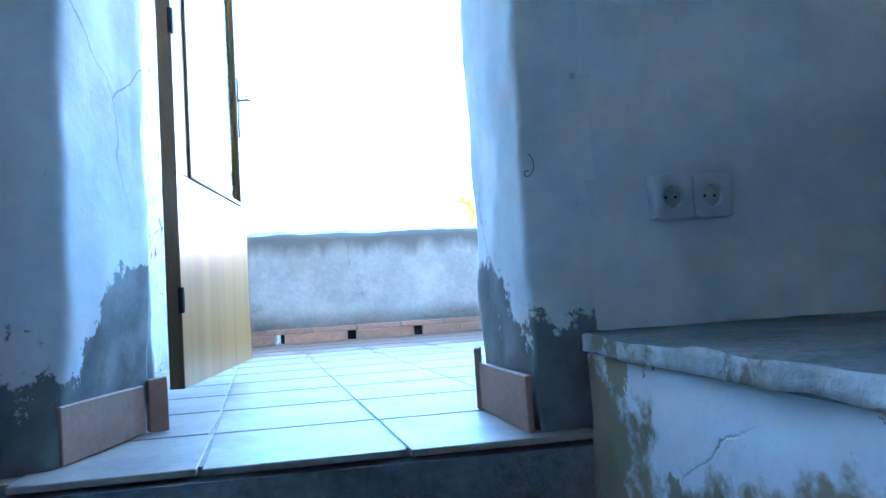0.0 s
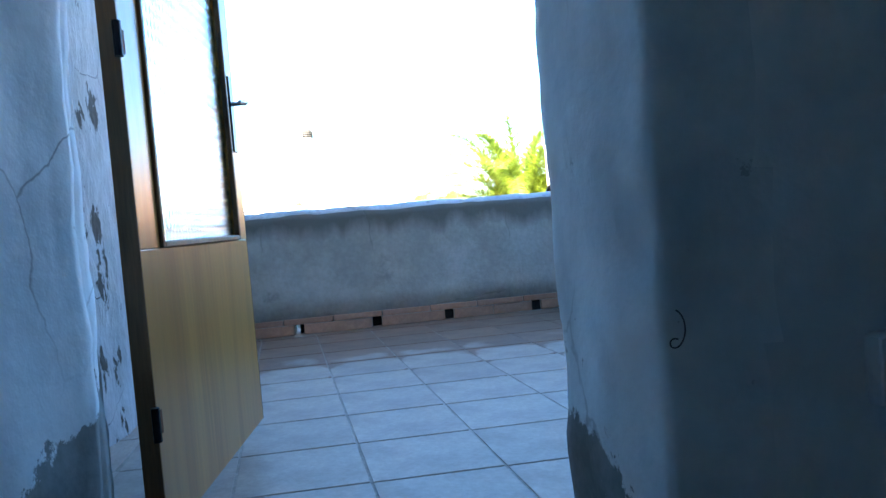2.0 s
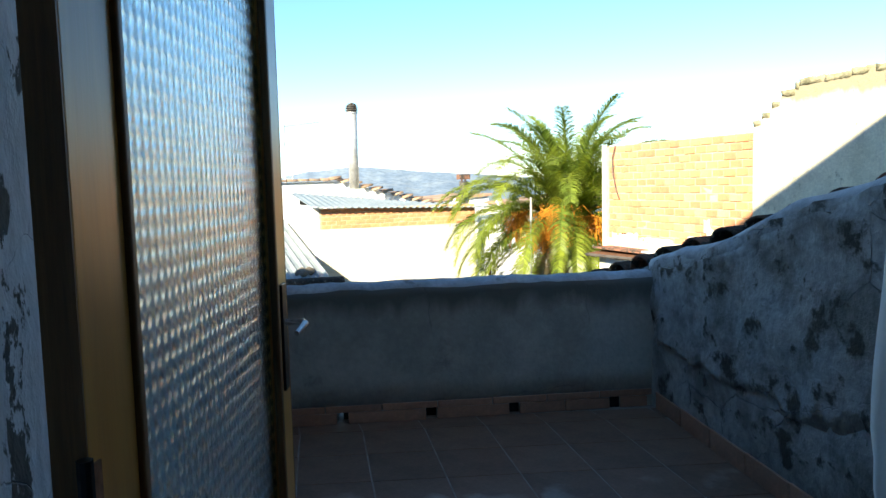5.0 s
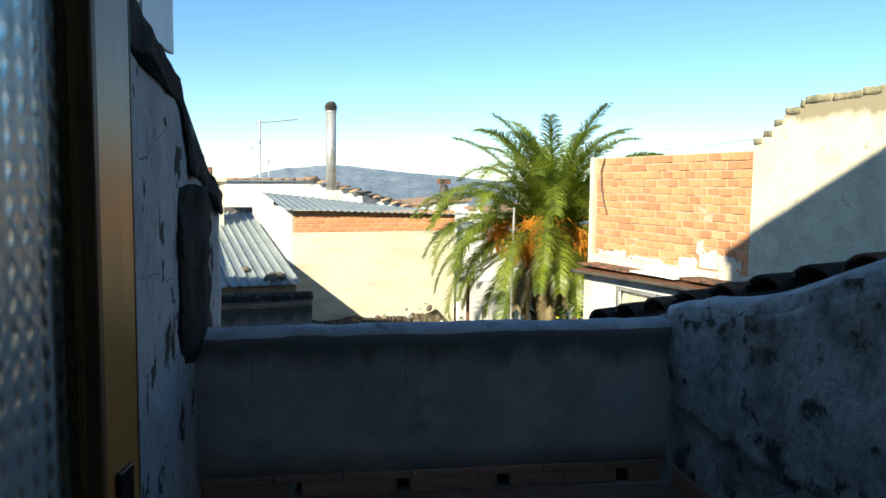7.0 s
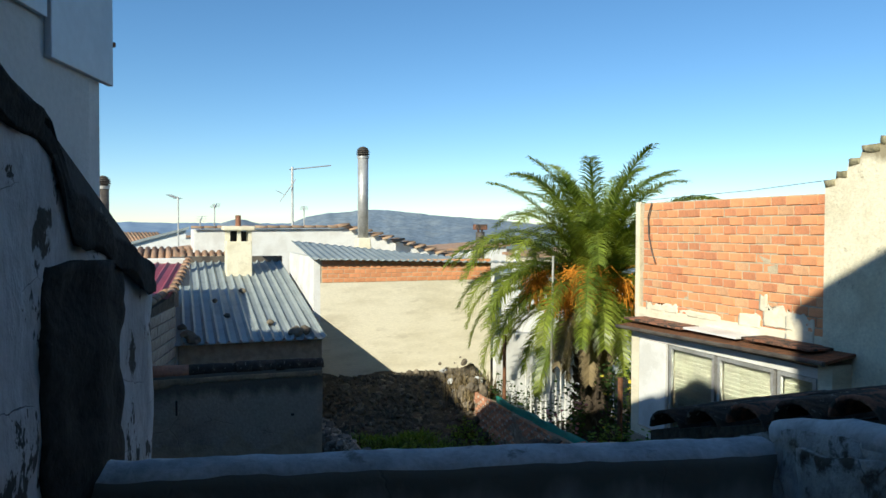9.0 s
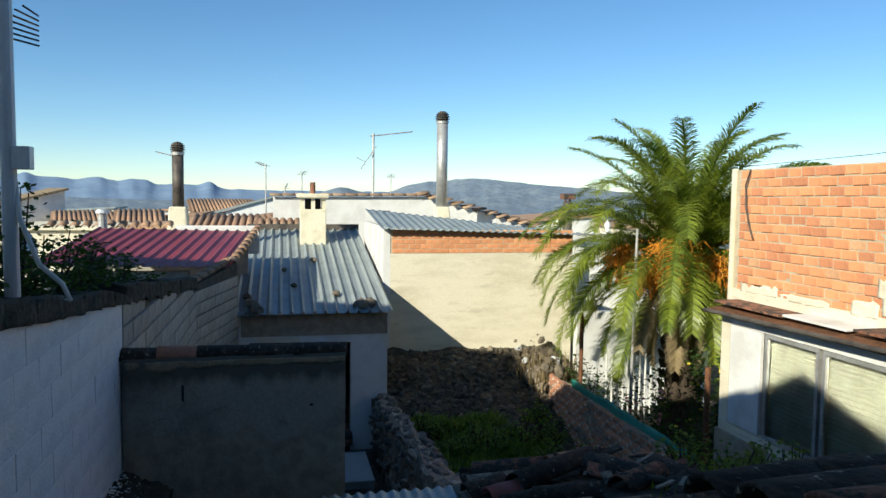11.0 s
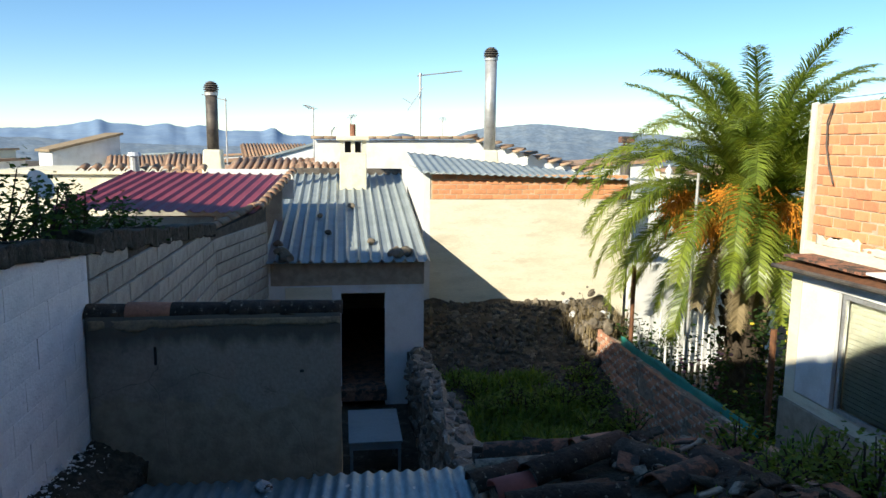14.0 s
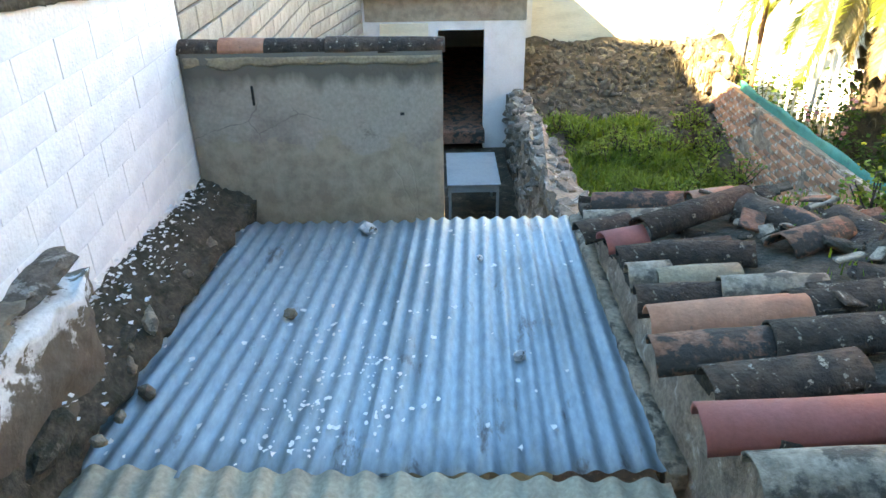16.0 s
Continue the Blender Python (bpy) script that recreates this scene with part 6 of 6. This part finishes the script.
for k in range(7):
    part("element", tube([(-0.15 + 0.035 * k, -0.05 + 0.11 * k * 0.3, 2.02 + 0.032 * k), (0.07, 0.40, 2.02 + 0.032 * k)], 0.007, 5), M["black"], mast)
part("reflector", boxes((-0.1, 0.36, 0.2, 0.34, 2.47, 2.53), bevel=0.02), M["sooty"], mast)
cable = [(0.02, 0.02, 1.2), (0.06, -0.02, 0.9), (0.16, -0.02, 0.62), (0.29, -0.03, 0.5), (0.33, -0.02, 0.40), (0.24, 0, 0.37), (0.05, 0.0, 0.40)]
part("cable", tube(cable, 0.016, 8), M["limewash"], mast, smooth=True)

# ---- far roofs ----
M["aged_clay"] = mat("olive_brown_tile", (0.30, 0.225, 0.14), (0.22, 0.165, 0.105), 0.95, scale=3, fine=20, bump=0.4, vary=0.25)
def far_house(r, u, w, d, z0, rise, label, roof="clay", wall="limewash", turn=0):
    t = thing("distant_house", YARD @ pose(r, u, 0, 0, 0, turn), label, "house")
    part("wall", boxes((-w / 2, w / 2, 0, d, -6, z0)), M[wall], t)
    verts = [(x, y, z) for y in (-0.15, d + 0.15) for x, z in ((-w / 2 - 0.15, z0), (w / 2 + 0.15, z0 + rise), (w / 2 + 0.15, z0 + rise + 0.12), (-w / 2 - 0.15, z0 + 0.12))]
    link_mesh("roof", verts, [(0, 1, 2, 3), (7, 6, 5, 4), (0, 4, 5, 1), (1, 5, 6, 2), (2, 6, 7, 3), (3, 7, 4, 0)], M[roof], False, t)
    if rise > 0:
        verts = [(x, y, z) for y in (0, d) for x, z in ((-w / 2, z0 - 0.01), (w / 2, z0 - 0.01), (w / 2, z0 + rise))]
        link_mesh("gable_wall", verts, [(0, 1, 2), (5, 4, 3), (1, 4, 5, 2), (0, 3, 4, 1)], M[wall], False, t)
    for k in range(max(1, int(w / 3))):
        x = -w / 2 + w * (k + 0.5) / max(1, int(w / 3))
        part("window", boxes((x - 0.35, x + 0.35, -0.02, 0.02, z0 - 1.5, z0 - 0.7)), M["dark"], t)
    return t


far_house(-10.0, 44, 3.3, 2.6, 0.80, 0.9, "distant white house under a single-slope tiled roof", "aged_clay", turn=34)
FAR = [(-6.2, 31, 5.4, 0.25, 0.0, "aged_cream", "aged_cream"), (-3.4, 38, 4.6, 0.15, 0.45, "clay_far", "limewash"), (0.6, 42, 3.2, 0.5, 1.0, "tin_roof", "limewash"), (-1.0, 30, 4.0, 0.25, 0.3, "clay_far", "cream"),
       (1.2, 28.5, 3.0, 0.35, 0.5, "clay_far", "limewash"), (-14, 34, 6, 0.2, 0.3, "clay_far", "limewash"), (-19, 44, 7, 0.4, 0.4, "clay_far", "cream"), (2.4, 60, 6, 0.6, 0.5, "clay_far", "limewash"),
       (14, 36, 7, 0.2, 0.5, "clay_far", "limewash"), (21, 30, 8, 0.3, 0.6, "clay_far", "cream"), (-8, 64, 8, -0.1, 0.5, "clay_far", "limewash"), (10, 55, 8, 0.1, 0.4, "clay_far", "limewash"), (-16, 70, 9, -0.2, 0.5, "tin_roof", "limewash"), (17, 24.5, 7, -0.2, 0.3, "tin_roof", "limewash")]
for r, u, w, z0, rise, roof, wall in FAR:
    far_house(r, u, w, 5, z0, rise, "distant house wall and %s roof of the town" % ("pale sheet" if roof == "tin_roof" else "clay tile"), roof, wall)

for r, u, w, d, z0, z1, turn in ((-3.2, 35, 1.9, 4.0, 0.25, 0.80, 10), (0.9, 26.2, 2.6, 2.6, 0.42, 0.85, 0), (2.6, 25.0, 1.7, 1.0, 0.45, 0.80, 0), (-0.6, 48, 4.0, 4.0, 0.5, 1.25, 10), (-6.6, 41, 3.0, 4.0, 0.1, 0.6, 15)):
    t = thing("distant_tiled_roof", YARD @ pose(r, u, 0, 0, 0, turn), "low house of the town under an orange clay tile roof", "house")
    part("wall", boxes((-w / 2, w / 2, 0, d, -5, z0 - 0.02)), M["cream"], t)
    slope = math.degrees(math.atan2(z1 - z0, d))
    n = max(4, int(w / 0.21))
    run = math.hypot(d, z1 - z0)
    me = barrel_mesh("roof_row", run, 0.085, 0.085, M["clay_far"], sides=6)
    verts = [(x, y, z) for x in (-w / 2 - 0.1, w / 2 + 0.1) for y, z in ((-0.1, z0), (d, z1), (d, z1 - 0.15), (-0.1, z0 - 0.15))]
    link_mesh("roof_bed", verts, [(3, 2, 1, 0), (4, 5, 6, 7), (0, 1, 5, 4), (1, 2, 6, 5), (2, 3, 7, 6), (3, 0, 4, 7)], M["clay_far"], False, t)
    for k in range(n):
        piece("roof_row", me, pose(-w / 2 + w * (k + 0.5) / n, -0.12, z0 + 0.01, 0, 0, 90) @ pose(0, 0, 0, 0, -slope, 0), t)
vent = thing("vent_pipe", YARD @ Matrix.Translation((-1.45, 20.8, 0.3)), "short grey vent pipe behind the red sheet roof", "pipe")
part("pipe", tube([(0, 0, -0.6), (0, 0, 0.80)], 0.10, 12), M["steel_pipe"], vent)
part("cap", tube([(0, 0, 0.80), (0, 0, 0.88)], [0.15, 0.12], 12), M["sheet_white"], vent)

# ---- mountains ----
def ridge(name, radius, base, peaks, rough, material, label, foot):
    verts, faces, n, rows = [], [], 560, 9
    for k in range(n):
        az = -50 + 130 * k / (n - 1)
        el = base + sum(h * math.exp(-((az - c) / w) ** 2) for c, h, w in peaks) + rough * noise.fractal(Vector((az * 0.7, radius * 0.01, 0)), 0.7, 2.1, 7)
        a = radians(90 + az)
        for j in range(rows):
            t = j / (rows - 1)
            spur = 0.018 * math.sin(math.pi * t) * noise.fractal(Vector((az * 0.9 + 2.2 * t, radius * 0.01, t * 1.5)), 0.9, 2.1, 5)
            q = 1 - 0.28 * t + spur
            verts.append((radius * q * math.cos(a), radius * q * math.sin(a), math.tan(radians(el + (foot - el) * t ** 0.85)) * radius * q))
    for k in range(n - 1):
        for j in range(rows - 1):
            a = k * rows + j
            faces.append((a, a + 1, a + rows + 1, a + rows))
    return tagged(link_mesh(name, verts, faces, material, True), label, "mountains", **structure)


ridge("backdrop_mountains", 4300, 0.45, [(35.3, 0.6, 2.6), (35.2, 0.28, 0.5), (29.6, 0.42, 3.2), (31.0, 0.36, 1.1), (28.3, 0.32, 0.8), (27.5, 0.25, 0.5), (25.4, 0.25, 1.2), (23.1, 0.36, 0.5), (23.6, 0.25, 1.4), (33.2, 0.2, 1.2), (40, 0.3, 5)], 0.08, M["hill_far"], "mountain range on the horizon, its haze put into the blue", -1.0)
ridge("backdrop_hills", 3000, -0.35, [(13.4, 1.0, 2.2), (3.6, 1.75, 5.6), (-5, 1.0, 6.0), (8.0, 0.4, 2.0), (-20, 0.6, 12), (60, 0.4, 12), (42, 0.5, 8)], 0.06, M["hill_near"], "wooded hills behind the town, tinted grey-blue for haze", -2.4)

# ---- terrace door ----
hinge_line, free_line = Vector((0.136, 1.995, 0)), Vector((0.205, 2.83, 0))
along = (free_line - hinge_line).normalized()
DOOR = Matrix.Translation((0.136, 1.995, 0.12)) @ Matrix.Rotation(math.atan2(along.y, along.x), 4, "Z")
W, HT, T = 0.835, 2.03, 0.036
door = thing("door_1", DOOR, "open honey-coloured wooden door with a patterned glass light", "door", **structure)
G0, G1, Z0, Z1 = 0.105, 0.745, 0.545, 1.90
part("bottom_panel", boxes((0, W, -T / 2, T / 2, 0, Z0), bevel=0.002), M["wood"], door)
part("hinge_stile", boxes((0, G0, -T / 2, T / 2, Z0 + 0.0005, HT), bevel=0.002), M["wood"], door)
part("lock_stile", boxes((G1, W, -T / 2, T / 2, Z0 + 0.0005, HT), bevel=0.002), M["wood"], door)
part("top_rail", boxes((G0, G1, -T / 2, T / 2, Z1, HT), bevel=0.002), M["wood"], door)
for x0, x1 in ((-0.003, -0.0005), (W + 0.0005, W + 0.003)):
    part("edge_band", boxes((x0, x1, -T / 2, T / 2, 0.001, HT)), M["wood_dark"], door)
for s in (-1, 1):
    y0, y1 = sorted((s * 0.010, s * (T / 2 + 0.007)))
    part("glazing_bead", boxes((G0, G0 + 0.014, y0, y1, Z0, Z1), bevel=0.003), M["wood_dark"], door)
    part("glazing_bead", boxes((G1 - 0.014, G1, y0, y1, Z0, Z1), bevel=0.003), M["wood_dark"], door)
    part("glazing_bead", boxes((G0 + 0.014, G1 - 0.014, y0, y1, Z0, Z0 + 0.014), bevel=0.003), M["wood_dark"], door)
    part("glazing_bead", boxes((G0 + 0.014, G1 - 0.014, y0, y1, Z1 - 0.014, Z1), bevel=0.003), M["wood_dark"], door)
# cast glass: a field of small round lenses pressed into the pane
verts, faces = [], []
px, pz = 0.022, 0.027
nx, nz = int((G1 - G0) / px * 4), int((Z1 - Z0) / pz * 4)
for i in range(nx + 1):
    for j in range(nz + 1):
        x, z = G0 + (G1 - G0) * i / nx, Z0 + (Z1 - Z0) * j / nz
        bumpy = 0.0042 * (0.5 + 0.5 * math.cos(2 * math.pi * i / 4)) * (0.5 + 0.5 * math.cos(2 * math.pi * (j / 4)))
        verts.append((x, -0.003 - bumpy, z))
base = len(verts)
verts += [(G0, 0.003, Z0), (G1, 0.003, Z0), (G1, 0.003, Z1), (G0, 0.003, Z1)]
for i in range(nx):
    for j in range(nz):
        a = i * (nz + 1) + j
        faces.append((a, a + nz + 1, a + nz + 2, a + 1))
faces.append((base + 3, base + 2, base + 1, base))
pane = link_mesh("glass_pane", verts, faces, M["door_glass"], True, door)
pane.data.polygons[len(pane.data.polygons) - 1].use_smooth = False
pane.visible_shadow = False
for s in (-1, 1):
    y = s * (T / 2)
    handle = part("handle_plate", boxes((W - 0.062, W - 0.028, min(y, y + s * 0.006), max(y, y + s * 0.006), 0.80, 1.02), bevel=0.002), M["black"], door, "blackened handle plate")
    part("lever", tube([(W - 0.045, y, 0.94), (W - 0.045, y + s * 0.045, 0.94), (W - 0.06, y + s * 0.050, 0.94), (W - 0.125, y + s * 0.046, 0.932)], [0.007, 0.007, 0.007, 0.005], 8), M["black"] if s > 0 else M["chrome"], handle)
for z in (0.22, 0.93, 1.75):
    h = part("hinge", tube([(-0.012, -0.02, z - 0.032), (-0.012, -0.02, z + 0.032)], 0.008, 10), M["black"], door, "dark steel hinge")
    part("hinge_leaf", boxes((-0.004, 0.018, -T / 2 - 0.003, -T / 2 - 0.0005, z - 0.022, z + 0.022)), M["rust"], h)

# ---- double socket ----
socket = thing("double_socket", Matrix.Translation((1.182, 1.343, 0.468)), "white plastic double wall socket", "socket")
for sx in (-0.038, 0.038):
    bm = bmesh.new()
    rims = [[], [], [], [], []]
    for q in range(32):
        a = 2 * math.pi * q / 32
        c, d = math.cos(a), math.sin(a)
        k = min(0.0379 / max(abs(c), 1e-6), 0.0415 / max(abs(d), 1e-6))
        for rim, (x, y, z) in zip(rims, ((sx + k * c, 0.006, k * d), (sx + k * c, -0.017, k * d), (sx + 0.95 * k * c, -0.0195, 0.95 * k * d), (sx + 0.0205 * c, -0.0195, 0.0205 * d), (sx + 0.0195 * c, -0.0065, 0.0195 * d))):
            rim.append(bm.verts.new((x, y, z)))
    for a, b in zip(rims, rims[1:]):
        for q in range(32):
            bm.faces.new((a[q], a[(q + 1) % 32], b[(q + 1) % 32], b[q]))
    cover = part("cover", bm, M["plastic"], socket)
    # Metal grey on the well floor puts its shadow into the colour.
    part("well", tube([(sx, -0.0055, 0), (sx, -0.0066, 0)], 0.0198, 24), M["steel_pipe"], cover, "socket well with its shadow put into the grey")
    for q in (-0.0095, 0.0095):
        part("pin_hole", tube([(sx + q, -0.0068, 0), (sx + q, -0.0075, 0)], 0.0028, 10), M["dark"], cover)
    for q in (-0.0185, 0.0185):
        part("earth_clip", boxes((sx - 0.003, sx + 0.003, -0.017, -0.008, q - 0.001, q + 0.001)), M["chrome"], cover)

# loose wire loop by the doorway corner
wire = thing("wire_loop", None, "thin dark loop of wire at the doorway corner", "wire")
part("wire", tube([(0.884 + 0.009 * math.sin(a * 1.0), 1.340, 0.545 + 0.012 * math.cos(a) - 0.005 * a) for a in [k * 0.35 for k in range(19)]], 0.0009, 5), M["sooty"], wire)

# ---- last: the small courses of the cream house ----
band_me = [block_mesh("brick", 0.255, 0.06, 0.098, M["brick"], 0.006, s + 60) for s in range(4)]
bonded(cream_house, "brick", band_me, 0.265, 0.107, (4.90, 19.745), (1, 0), 5, 0.245, 4.38, 0.006)
